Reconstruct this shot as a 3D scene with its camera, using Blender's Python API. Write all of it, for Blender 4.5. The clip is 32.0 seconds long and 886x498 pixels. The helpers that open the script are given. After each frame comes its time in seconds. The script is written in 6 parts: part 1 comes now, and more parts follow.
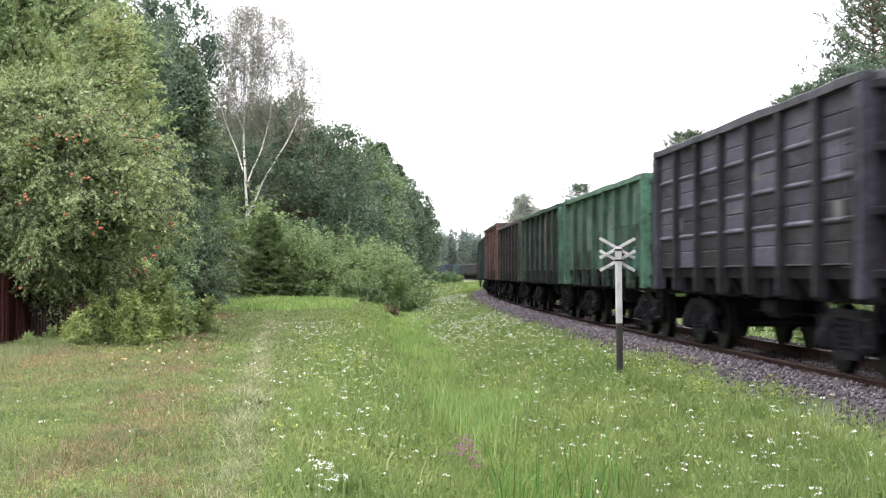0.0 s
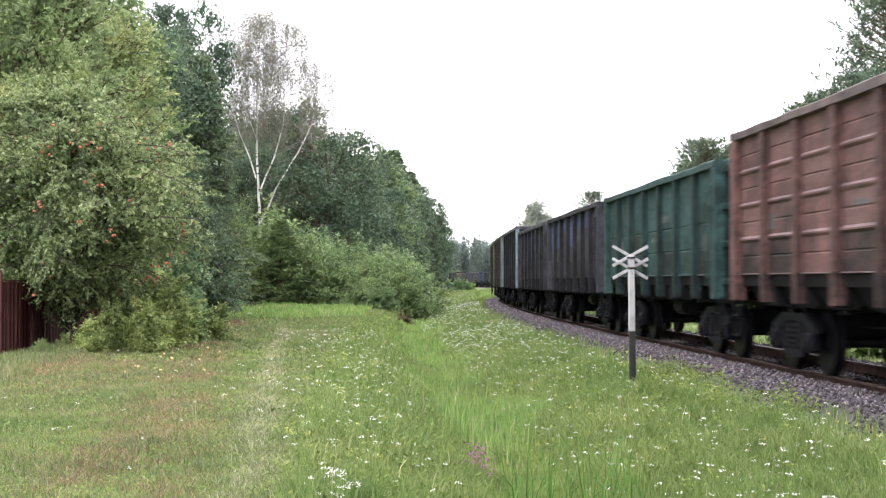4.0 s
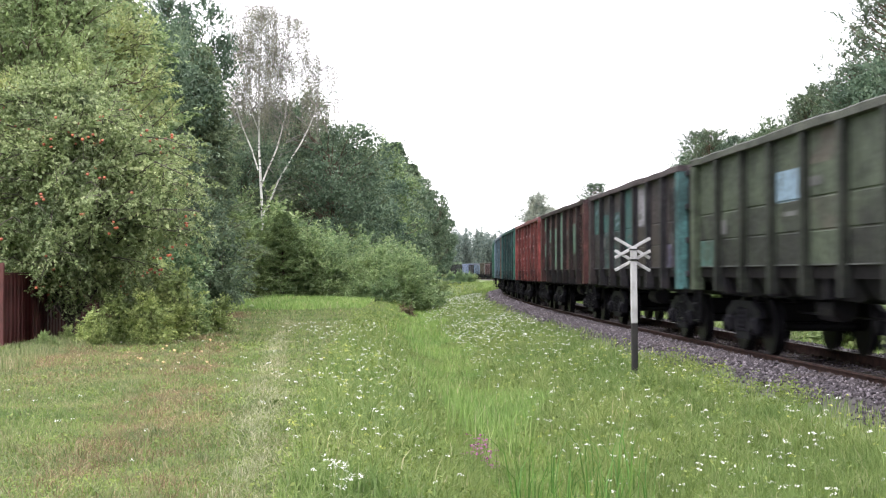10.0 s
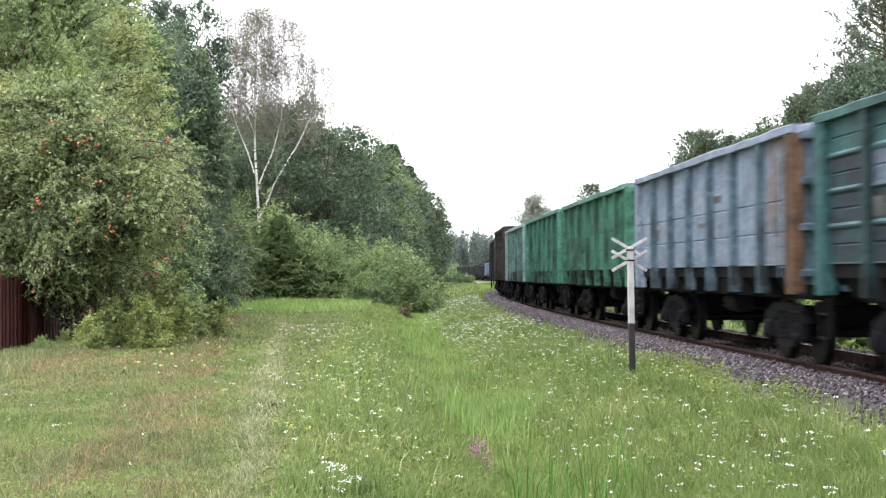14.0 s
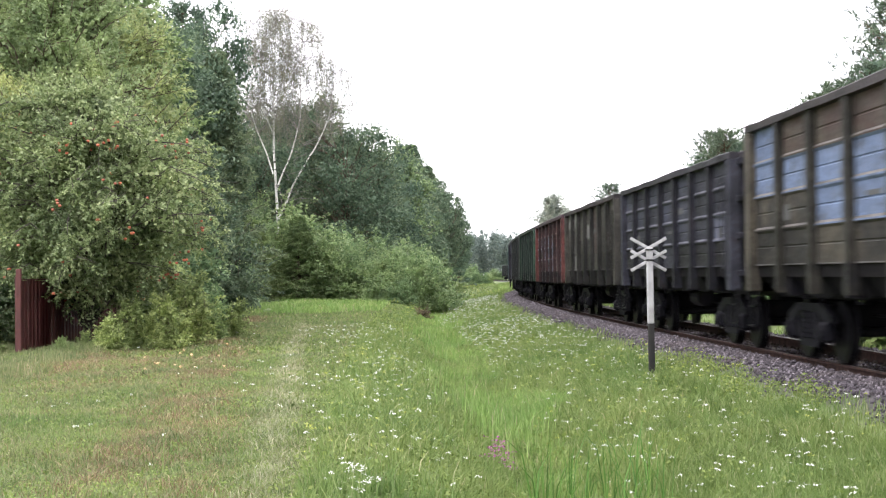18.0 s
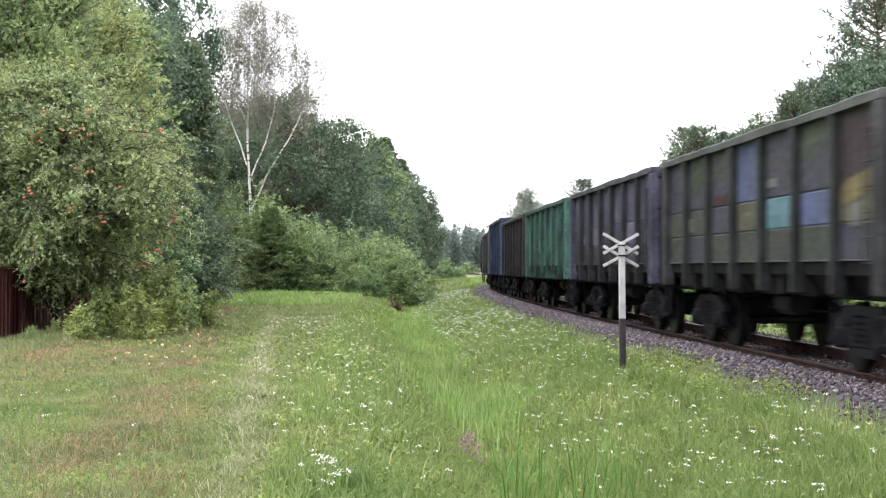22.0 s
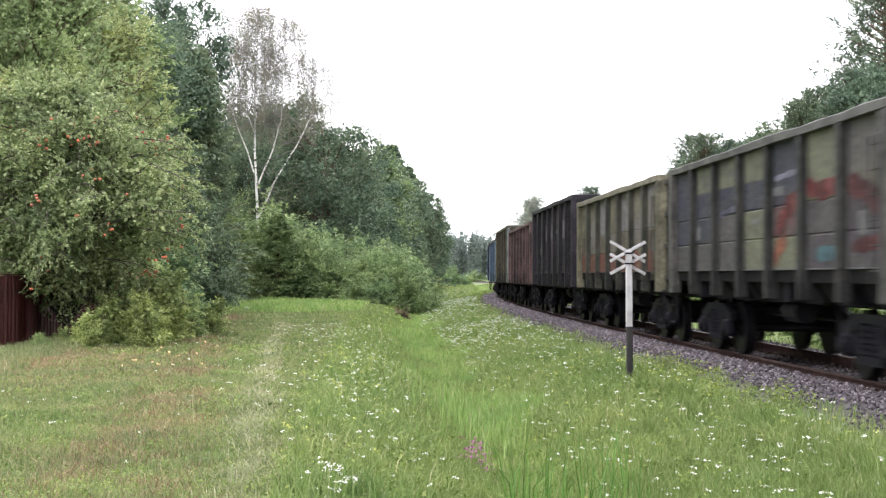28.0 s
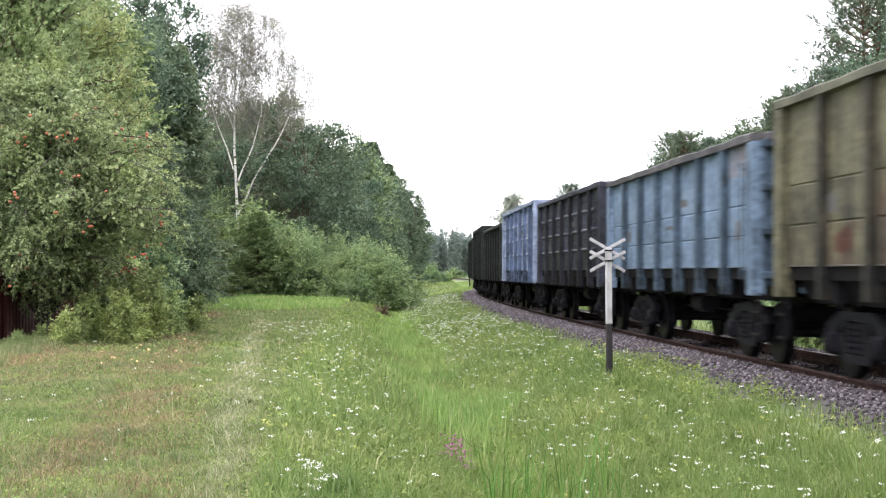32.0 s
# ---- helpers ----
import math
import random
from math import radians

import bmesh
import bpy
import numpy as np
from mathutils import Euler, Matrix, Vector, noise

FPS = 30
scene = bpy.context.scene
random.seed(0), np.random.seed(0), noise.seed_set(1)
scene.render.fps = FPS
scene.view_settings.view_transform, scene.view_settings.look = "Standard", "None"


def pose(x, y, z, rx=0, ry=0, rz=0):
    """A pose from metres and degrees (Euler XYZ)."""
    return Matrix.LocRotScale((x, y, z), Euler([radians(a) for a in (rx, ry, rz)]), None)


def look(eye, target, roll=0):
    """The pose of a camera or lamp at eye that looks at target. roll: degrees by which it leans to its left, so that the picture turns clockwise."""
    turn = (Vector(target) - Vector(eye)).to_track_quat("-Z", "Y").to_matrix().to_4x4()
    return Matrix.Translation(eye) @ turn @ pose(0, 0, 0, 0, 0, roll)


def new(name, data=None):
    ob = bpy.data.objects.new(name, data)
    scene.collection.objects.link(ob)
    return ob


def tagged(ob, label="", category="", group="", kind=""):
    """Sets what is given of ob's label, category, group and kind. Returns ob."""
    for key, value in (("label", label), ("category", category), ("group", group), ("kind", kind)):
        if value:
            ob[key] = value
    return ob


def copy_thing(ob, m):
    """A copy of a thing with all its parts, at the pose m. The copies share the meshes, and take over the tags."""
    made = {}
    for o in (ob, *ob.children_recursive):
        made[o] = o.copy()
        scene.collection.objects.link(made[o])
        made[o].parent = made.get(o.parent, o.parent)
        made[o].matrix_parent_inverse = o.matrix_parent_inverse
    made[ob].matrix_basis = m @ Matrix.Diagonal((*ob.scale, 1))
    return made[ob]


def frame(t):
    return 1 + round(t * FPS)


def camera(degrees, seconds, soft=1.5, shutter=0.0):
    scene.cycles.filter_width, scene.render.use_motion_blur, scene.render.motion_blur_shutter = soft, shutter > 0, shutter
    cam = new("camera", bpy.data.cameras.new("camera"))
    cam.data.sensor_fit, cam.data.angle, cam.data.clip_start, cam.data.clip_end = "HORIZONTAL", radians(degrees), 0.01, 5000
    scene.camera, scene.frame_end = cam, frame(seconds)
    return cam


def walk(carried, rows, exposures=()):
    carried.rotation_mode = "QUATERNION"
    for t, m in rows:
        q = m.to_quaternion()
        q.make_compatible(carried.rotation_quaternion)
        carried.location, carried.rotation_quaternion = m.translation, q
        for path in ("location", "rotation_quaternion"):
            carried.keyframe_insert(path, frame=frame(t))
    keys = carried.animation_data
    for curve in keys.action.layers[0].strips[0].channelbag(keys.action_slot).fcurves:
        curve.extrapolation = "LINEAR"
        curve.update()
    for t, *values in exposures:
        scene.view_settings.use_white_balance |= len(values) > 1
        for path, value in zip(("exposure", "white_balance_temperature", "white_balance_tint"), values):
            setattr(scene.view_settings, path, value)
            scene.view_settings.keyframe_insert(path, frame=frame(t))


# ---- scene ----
# The camera is held by hand at one spot: seconds, turn to the right, tilt up and lean, in degrees.
LENS, EYE = 31.9, (0.0, 0.0, 1.374)
HELD = (
    (0, -0, 0.899, -0), (0.5, -0, 0.867, 0.001), (1, -0.013, 0.848, -0.117), (1.5, -0.063, 0.913, -0.001),
    (2, -0.097, 1.092, -0.017), (2.5, -0.265, 1.149, 0.084), (3, -0.384, 1.208, 0.033), (3.5, -0.476, 1.231, 0.119),
    (5.5, -0.379, 0.764, -0.224), (6, -0.366, 0.657, -0.102), (6.5, -0.454, 0.589, -0.147), (7, -0.458, 0.583, -0.077),
    (7.5, -0.49, 0.635, -0.062), (8, -0.541, 0.704, -0.004), (8.5, -0.585, 0.785, 0.064), (9, -0.572, 0.861, -0.095),
    (9.5, -0.585, 0.916, -0.063), (10, -0.551, 0.887, 0.014), (10.5, -0.448, 0.818, -0.06), (11, -0.287, 0.775, -0.011),
    (11.5, -0.227, 0.818, -0.104), (12, -0.112, 0.86, -0.268), (12.5, -0.111, 0.882, -0.221), (13, -0.164, 0.927, -0.203),
    (13.5, -0.322, 1.004, -0.282), (14, -0.43, 0.947, -0.368), (14.5, -0.504, 0.903, -0.481), (16.5, -0.819, 0.943, -0.469),
    (17, -0.98, 1.003, -0.424), (17.5, -1.109, 1.039, -0.431), (18, -1.128, 0.966, -0.535), (18.5, -0.956, 0.772, -0.541),
    (19, -0.69, 0.692, -0.635), (19.5, -0.246, 0.619, -0.436), (20, 0.216, 0.578, -0.267), (20.5, 0.35, 0.566, 0.059),
    (21, 0.219, 0.554, 0.177), (21.5, 0.04, 0.586, 0.266), (22, -0.123, 0.712, 0.159), (22.5, -0.29, 0.754, 0.015),
    (23, -0.325, 0.764, 0.166), (23.5, -0.211, 0.721, 0.101), (24, -0.26, 0.723, 0.03), (24.5, -0.354, 0.683, 0.087),
    (25, -0.445, 0.607, 0.201), (25.5, -0.562, 0.615, 0.228), (27.5, -0.755, 1.046, 0.178), (28, -0.38, 0.994, 0.237),
    (28.5, -0.032, 0.937, 0.269), (29, 0.319, 0.918, 0.162), (29.5, 0.396, 0.914, 0.093), (30, 0.417, 0.857, 0.083),
    (30.5, 0.442, 0.78, 0.194), (31, 0.479, 0.75, 0.298), (31.5, 0.444, 0.852, 0.193), (32, 0.361, 0.893, 0.233),
)

cam = camera(LENS, 32.0, soft=1.15, shutter=0.7)
walk(cam, [(t, pose(*EYE, 90 + tilt, 0, -turn) @ pose(0, 0, 0, 0, 0, lean)) for t, turn, tilt, lean in HELD])
scene.view_settings.exposure = 1.15

# ---- light: an overcast summer day, a bright even sky and a weak, wide sun ----
SUN_HEIGHT, SUN_TURN = 52, 215


def daylight():
    world = bpy.data.worlds.new("overcast_sky")
    world.use_nodes = True
    scene.world = world
    nodes, links = world.node_tree.nodes, world.node_tree.links
    nodes.clear()
    out = nodes.new("ShaderNodeOutputWorld")
    back = nodes.new("ShaderNodeBackground")
    sky = nodes.new("ShaderNodeTexSky")
    sky.sky_type, sky.sun_disc = "NISHITA", False
    sky.sun_elevation, sky.sun_rotation = radians(SUN_HEIGHT), radians(SUN_TURN)
    coord = nodes.new("ShaderNodeTexCoord")
    shape = nodes.new("ShaderNodeMapping")
    shape.inputs["Scale"].default_value = (1.5, 1.5, 6.0)
    cloud = nodes.new("ShaderNodeTexNoise")
    cloud.inputs["Scale"].default_value, cloud.inputs["Detail"].default_value = 2.5, 6
    grey = nodes.new("ShaderNodeValToRGB")
    grey.color_ramp.elements[0].position, grey.color_ramp.elements[0].color = 0.3, (8.6, 8.6, 9.25, 1)
    grey.color_ramp.elements[1].position, grey.color_ramp.elements[1].color = 0.62, (11.4, 11.15, 11.65, 1)
    mix = nodes.new("ShaderNodeMix")
    mix.data_type = "RGBA"
    mix.inputs["Factor"].default_value = 0.93
    back.inputs["Strength"].default_value = SKY
    links.new(coord.outputs["Generated"], shape.inputs["Vector"])
    links.new(shape.outputs["Vector"], cloud.inputs["Vector"])
    links.new(cloud.outputs["Fac"], grey.inputs["Fac"])
    links.new(sky.outputs["Color"], mix.inputs["A"])
    links.new(grey.outputs["Color"], mix.inputs["B"])
    links.new(mix.outputs["Result"], back.inputs["Color"])
    links.new(back.outputs["Background"], out.inputs["Surface"])
    lamp = bpy.data.lights.new("sun", "SUN")
    lamp.energy, lamp.angle, lamp.color = 1.2, radians(25), (1.0, 0.955, 0.93)
    sun = new("sun", lamp)
    a = radians(SUN_TURN)
    up = math.tan(radians(SUN_HEIGHT))
    sun.matrix_world = look((30 * math.sin(a), 30 * math.cos(a), 30 * up), (0, 0, 0))


SKY = 0.13
daylight()

# ---- materials ----


class Mat:
    """A node material with a principled surface, and short words for the usual textures."""

    def __init__(self, name, rough=0.7, metal=0.0):
        self.m = bpy.data.materials.new(name)
        self.m.use_nodes = True
        self.n, self.l = self.m.node_tree.nodes, self.m.node_tree.links
        self.p = self.n["Principled BSDF"]
        self.p.inputs["Roughness"].default_value = rough
        self.p.inputs["Metallic"].default_value = metal
        self.p.inputs["Specular IOR Level"].default_value = 0.35

    def node(self, kind, **sets):
        made = self.n.new("ShaderNode" + kind)
        for key, value in sets.items():
            made.inputs[key.replace("_", " ")].default_value = value
        return made

    def coords(self, scale=(1, 1, 1), world=False):
        source = self.node("NewGeometry").outputs["Position"] if world else self.node("TexCoord").outputs["Object"]
        shift = self.node("Mapping", Scale=scale)
        self.l.new(source, shift.inputs["Vector"])
        if not world:
            spread = self.node("Math")
            spread.operation = "MULTIPLY"
            spread.inputs[1].default_value = 37.0
            self.l.new(self.node("ObjectInfo").outputs["Random"], spread.inputs[0])
            self.l.new(spread.outputs[0], shift.inputs["Location"])
        return shift.outputs["Vector"]

    def noise(self, vector, scale, detail=4, rough=0.6):
        made = self.node("TexNoise", Scale=scale, Detail=detail, Roughness=rough)
        self.l.new(vector, made.inputs["Vector"])
        return made.outputs["Fac"]

    def ramp(self, fac, *stops):
        made = self.node("ValToRGB")
        bar = made.color_ramp
        while len(bar.elements) < len(stops):
            bar.elements.new(0.5)
        for element, (place, colour) in zip(bar.elements, stops):
            element.position, element.color = place, (*colour, 1)
        self.l.new(fac, made.inputs["Fac"])
        return made.outputs["Color"]

    def mix(self, fac, a, b, blend="MIX"):
        made = self.n.new("ShaderNodeMix")
        made.data_type, made.blend_type = "RGBA", blend
        for value, key in ((fac, "Factor"), (a, "A"), (b, "B")):
            if isinstance(value, (int, float)):
                made.inputs[key].default_value = value
            elif isinstance(value, tuple):
                made.inputs[key].default_value = (*value, 1)
            else:
                self.l.new(value, made.inputs[key])
        return made.outputs["Result"]

    def colour(self, value):
        if isinstance(value, tuple):
            self.p.inputs["Base Color"].default_value = (*value, 1)
        else:
            self.l.new(value, self.p.inputs["Base Color"])
        return self

    def bump(self, height, strength=0.3, distance=0.02):
        made = self.node("Bump", Strength=strength, Distance=distance)
        self.l.new(height, made.inputs["Height"])
        self.l.new(made.outputs["Normal"], self.p.inputs["Normal"])
        return self

    def leafy(self, colour, share=0.35):
        """Lets part of the light through, as leaves do."""
        through_leaf = self.node("BsdfTranslucent")
        both = self.node("MixShader", Fac=share)
        self.l.new(colour, through_leaf.inputs["Color"])
        self.l.new(self.p.outputs["BSDF"], both.inputs[1])
        self.l.new(through_leaf.outputs["BSDF"], both.inputs[2])
        self.l.new(both.outputs["Shader"], self.n["Material Output"].inputs["Surface"])
        return self


def leaf_material(name, dark, mid, light, share=0.35, rough=0.55):
    """Leaves: every leaf its own shade, every plant a little different, paler and darker sprays."""
    k = Mat(name, rough)
    each = k.node("NewGeometry").outputs["Random Per Island"]
    shade = k.ramp(each, (0.0, dark), (0.5, mid), (1.0, light))
    spray = k.noise(k.coords(), 0.9, 3)
    spray = k.ramp(spray, (0.32, (0.6, 0.64, 0.62)), (0.68, (1.35, 1.3, 1.15)))
    shade = k.mix(1.0, shade, spray, "MULTIPLY")
    plant = k.ramp(k.node("ObjectInfo").outputs["Random"], (0.0, (0.78, 0.86, 0.88)), (1.0, (1.24, 1.16, 1.02)))
    shade = k.mix(1.0, shade, plant, "MULTIPLY")
    k.colour(shade)
    return k.leafy(shade, share).m


def bark_material(name, dark, light, scale=9, patch=None):
    k = Mat(name, 0.9)
    v = k.coords((1, 1, 0.25))
    n = k.noise(v, scale, 6)
    c = k.ramp(n, (0.35, dark), (0.65, light))
    if patch:
        c = k.mix(k.ramp(k.noise(k.coords((1, 1, 3.5)), 1.6, 3), (0.56, (0, 0, 0)), (0.62, (1, 1, 1))), c, patch)
    return k.colour(c).bump(n, 0.5, 0.03).m


def paint_material(name, base, patch=None, rust=0.3, full=False):
    """Old wagon paint: faded in clouds, streaked by rain, rusty in places; patch: another paint, smeared over it."""
    k = Mat(name, 0.6)
    k.p.inputs["Specular IOR Level"].default_value = 0.25
    v = k.coords()
    cloud = k.noise(v, 1.6, 6, 0.66)
    grain = k.noise(v, 14, 5)
    streak = k.noise(k.coords((6, 6, 0.5)), 1.5, 5)
    pale = min(1.0, sum(base) / 0.75)
    low = tuple(c * (0.36 + 0.36 * pale) for c in base)
    high = tuple(min(0.8, c * (1.7 - 0.4 * pale) + 0.004) for c in base)
    c = k.ramp(cloud, (0.36, low), (0.5, base), (0.64, high))
    if patch:
        smear = k.mix(0.4, k.noise(k.coords((1.0, 1.0, 1.3)), 1.9, 6, 0.75), streak)
        worn = k.ramp(grain, (0.3, tuple(c * 0.8 for c in patch)), (0.7, tuple(min(0.8, c * 1.15) for c in patch)))
        start = 0.385 if full else 0.45
        c = k.mix(k.ramp(smear, (start, (0.05, 0.05, 0.05)), (start + 0.1, (0.92, 0.92, 0.92))), c, worn)
    grime = k.ramp(k.noise(k.coords((1.0, 1.0, 1.8)), 5.5, 5, 0.7), (0.34, (0.5, 0.5, 0.52)), (0.52, (1, 1, 1)), (0.68, (1.35, 1.33, 1.32)))
    c = k.mix(0.85, c, grime, "MULTIPLY")
    chalk = k.noise(k.coords((1.0, 1.0, 1.7)), 2.4, 6, 0.7)
    c = k.mix(k.ramp(chalk, (0.5, (0, 0, 0)), (0.76, (0.42, 0.42, 0.42))), c, tuple(min(0.7, 1.6 * x + 0.012) for x in base))
    c = k.mix(k.ramp(streak, (0.47, (0, 0, 0)), (0.72, (0.7 - 0.3 * pale,) * 3)), c, (0.0135, 0.0138, 0.0155))
    both = k.mix(0.5, cloud, grain)
    mask = k.ramp(both, (0.57 - 0.1 * rust, (0, 0, 0)), (0.68 - 0.1 * rust, (0.7, 0.7, 0.7)))
    c = k.mix(mask, c, tuple(0.4 * x + y for x, y in zip(base, (0.016, 0.0095, 0.007))))
    k.colour(c)
    k.l.new(k.ramp(grain, (0.3, (0.42, 0.42, 0.42)), (0.7, (0.75, 0.75, 0.75))), k.p.inputs["Roughness"])
    return k.bump(grain, 0.25, 0.01).m


def steel_material(name, base, rusty, amount=0.5, rough=0.65):
    k = Mat(name, rough, 0.0)
    k.p.inputs["Specular IOR Level"].default_value = 0.08
    n = k.noise(k.coords(), 6, 6)
    k.colour(k.ramp(n, (0.6 - 0.3 * amount, base), (0.75 - 0.2 * amount, rusty)))
    return k.bump(k.noise(k.coords(), 30, 4), 0.3, 0.008).m


def blade_material(name, dark, mid, light, dry, dry_share=0.18):
    k = Mat(name, 0.6)
    each = k.node("NewGeometry").outputs["Random Per Island"]
    c = k.ramp(each, (0.0, dark), (0.45, mid), (1.0 - dry_share, light), (1.0, dry))
    area = k.noise(k.coords(world=True), 0.5, 4)
    c = k.mix(1.0, c, k.ramp(area, (0.3, (0.75, 0.85, 0.75)), (0.7, (1.25, 1.13, 1.1))), "MULTIPLY")
    tuft = k.noise(k.coords(world=True), 3.2, 3)
    c = k.mix(1.0, c, k.ramp(tuft, (0.3, (0.78, 0.8, 0.76)), (0.7, (1.2, 1.17, 1.15))), "MULTIPLY")
    k.colour(c)
    return k.leafy(c, 0.4).m


def ground_material():
    """Meadow soil and turf; the attribute 'worn' marks the trodden way, 'stony' the stone bed."""
    k = Mat("meadow_ground", 0.95)
    v = k.coords(world=True)
    n, fine = k.noise(v, 0.6, 6), k.noise(v, 9, 5)
    c = k.ramp(n, (0.3, (0.1, 0.145, 0.045)), (0.55, (0.14, 0.19, 0.066)), (0.75, (0.17, 0.205, 0.084)))
    c = k.mix(k.ramp(fine, (0.35, (0, 0, 0)), (0.7, (0.6, 0.6, 0.6))), c, (0.15, 0.16, 0.08))
    worn = k.node("Attribute")
    worn.attribute_name = "worn"
    soil = k.ramp(fine, (0.3, (0.1, 0.068, 0.045)), (0.55, (0.165, 0.115, 0.076)), (0.8, (0.15, 0.14, 0.07)))
    c = k.mix(worn.outputs["Fac"], c, soil)
    stony = k.node("Attribute")
    stony.attribute_name = "stony"
    c = k.mix(stony.outputs["Fac"], c, k.ramp(fine, (0.3, (0.025, 0.022, 0.024)), (0.7, (0.09, 0.08, 0.086))))
    return k.colour(c).bump(fine, 0.6, 0.04).m


def stone_material():
    k = Mat("ballast_stone", 0.85)
    each = k.node("NewGeometry").outputs["Random Per Island"]
    c = k.ramp(each, (0.0, (0.026, 0.022, 0.027)), (0.4, (0.058, 0.049, 0.059)), (0.75, (0.11, 0.094, 0.112)), (1.0, (0.34, 0.3, 0.335)))
    n = k.noise(k.coords(world=True), 40, 4)
    c = k.mix(0.35, c, k.ramp(n, (0.3, (0.055, 0.05, 0.055)), (0.7, (0.14, 0.122, 0.138))))
    area = k.noise(k.coords(world=True), 0.8, 3)
    c = k.mix(k.ramp(area, (0.5, (0, 0, 0)), (0.7, (0.4, 0.4, 0.4))), c, (0.1, 0.075, 0.06))
    return k.colour(c).bump(n, 0.4, 0.01).m


GROUND = ground_material()
STONE = stone_material()
RAIL_SIDE = steel_material("rusty_rail", (0.032, 0.021, 0.019), (0.06, 0.036, 0.03), 0.6, 0.8)
RAIL_TOP = steel_material("worn_rail_head", (0.11, 0.09, 0.085), (0.06, 0.044, 0.038), 0.3, 0.4)
RAIL_TOP.node_tree.nodes["Principled BSDF"].inputs["Metallic"].default_value = 0.7
SLEEPER = bark_material("tarred_sleeper", (0.035, 0.028, 0.023), (0.09, 0.072, 0.06), 12)
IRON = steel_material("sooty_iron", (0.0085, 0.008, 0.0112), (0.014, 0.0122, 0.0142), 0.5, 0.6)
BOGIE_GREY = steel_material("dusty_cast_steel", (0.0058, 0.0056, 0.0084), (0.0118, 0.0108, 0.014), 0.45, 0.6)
# hatch steel near black, deepening the shade under the wagon body
HATCH_SHADE = steel_material("black_soot", (0.009, 0.0085, 0.0112), (0.013, 0.0117, 0.0142), 0.4, 0.8)
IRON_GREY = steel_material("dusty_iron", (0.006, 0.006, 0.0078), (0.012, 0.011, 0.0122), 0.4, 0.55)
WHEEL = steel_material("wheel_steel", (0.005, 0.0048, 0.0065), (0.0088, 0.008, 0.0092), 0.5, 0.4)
# sill steel darkened further: shade of the recess put into its colour
SILL_SHADE = steel_material("grimy_sill", (0.0045, 0.0041, 0.005), (0.0105, 0.0086, 0.0095), 0.5, 0.7)
BARK = bark_material("brown_bark", (0.055, 0.042, 0.03), (0.17, 0.135, 0.1))
BARK_TWIG = bark_material("grey_twig", (0.169, 0.147, 0.149), (0.312, 0.278, 0.284))
BARK_PINE = bark_material("pine_bark", (0.054, 0.031, 0.0195), (0.132, 0.0775, 0.0488))
BARK_BIRCH = bark_material("birch_bark", (0.5, 0.48, 0.45), (0.72, 0.71, 0.69), 5, (0.06, 0.05, 0.045))
LEAF_APPLE = leaf_material("apple_leaf", (0.105, 0.15, 0.075), (0.2, 0.268, 0.145), (0.37, 0.435, 0.29), 0.48)
LEAF_FRESH = leaf_material("fresh_leaf", (0.222, 0.28, 0.13), (0.335, 0.398, 0.195), (0.45, 0.498, 0.29), 0.52)
LEAF_MID = leaf_material("green_leaf", (0.13, 0.2, 0.105), (0.22, 0.31, 0.165), (0.33, 0.41, 0.26), 0.45)
LEAF_DARK = leaf_material("dark_leaf", (0.065, 0.105, 0.075), (0.11, 0.16, 0.11), (0.175, 0.23, 0.162), 0.3)
LEAF_SHRUB = leaf_material("shrub_leaf", (0.125, 0.2, 0.1), (0.21, 0.3, 0.155), (0.315, 0.4, 0.235), 0.45)
LEAF_RUST = leaf_material("rust_leaf", (0.09, 0.06, 0.04), (0.15, 0.1, 0.065), (0.22, 0.17, 0.1), 0.2)
LEAF_VINE = leaf_material("vine_leaf", (0.15, 0.21, 0.09), (0.28, 0.36, 0.16), (0.43, 0.51, 0.27), 0.52)
LEAF_WEED = leaf_material("weed_leaf", (0.13, 0.18, 0.05), (0.2, 0.265, 0.08), (0.3, 0.355, 0.13), 0.4)
LEAF_BIRCH = leaf_material("birch_leaf", (0.15, 0.16, 0.142), (0.205, 0.215, 0.19), (0.265, 0.275, 0.25), 0.5)
NEEDLE = leaf_material("pine_needle", (0.065, 0.1, 0.075), (0.108, 0.152, 0.113), (0.16, 0.212, 0.16), 0.3)
NEEDLE_YOUNG = leaf_material("young_needle", (0.11, 0.175, 0.085), (0.18, 0.255, 0.125), (0.26, 0.345, 0.18), 0.4)
BARK_DARK = bark_material("apple_bark", (0.035, 0.03, 0.026), (0.1, 0.085, 0.075))
NEEDLE_SOFT = leaf_material("spruce_needle", (0.105, 0.155, 0.115), (0.165, 0.228, 0.16), (0.24, 0.305, 0.22), 0.4)
# leaves far paler than their own green: distance haze painted in
LEAF_HAZE_PALE = leaf_material("grey_leaf", (0.28, 0.32, 0.33), (0.36, 0.4, 0.415), (0.44, 0.48, 0.5), 0.55)
# aerial haze over the distant wood, mixed into its leaf colour
LEAF_HAZED = leaf_material("far_leaf", (0.19, 0.225, 0.225), (0.215, 0.255, 0.25), (0.245, 0.285, 0.28), 0.4)
BLADE_MEADOW = blade_material("meadow_grass", (0.132, 0.198, 0.062), (0.186, 0.266, 0.09), (0.245, 0.32, 0.122), (0.43, 0.42, 0.27), 0.08)
BLADE_PATH = blade_material("mown_grass", (0.1, 0.14, 0.055), (0.175, 0.215, 0.098), (0.24, 0.275, 0.145), (0.4, 0.34, 0.245), 0.19)
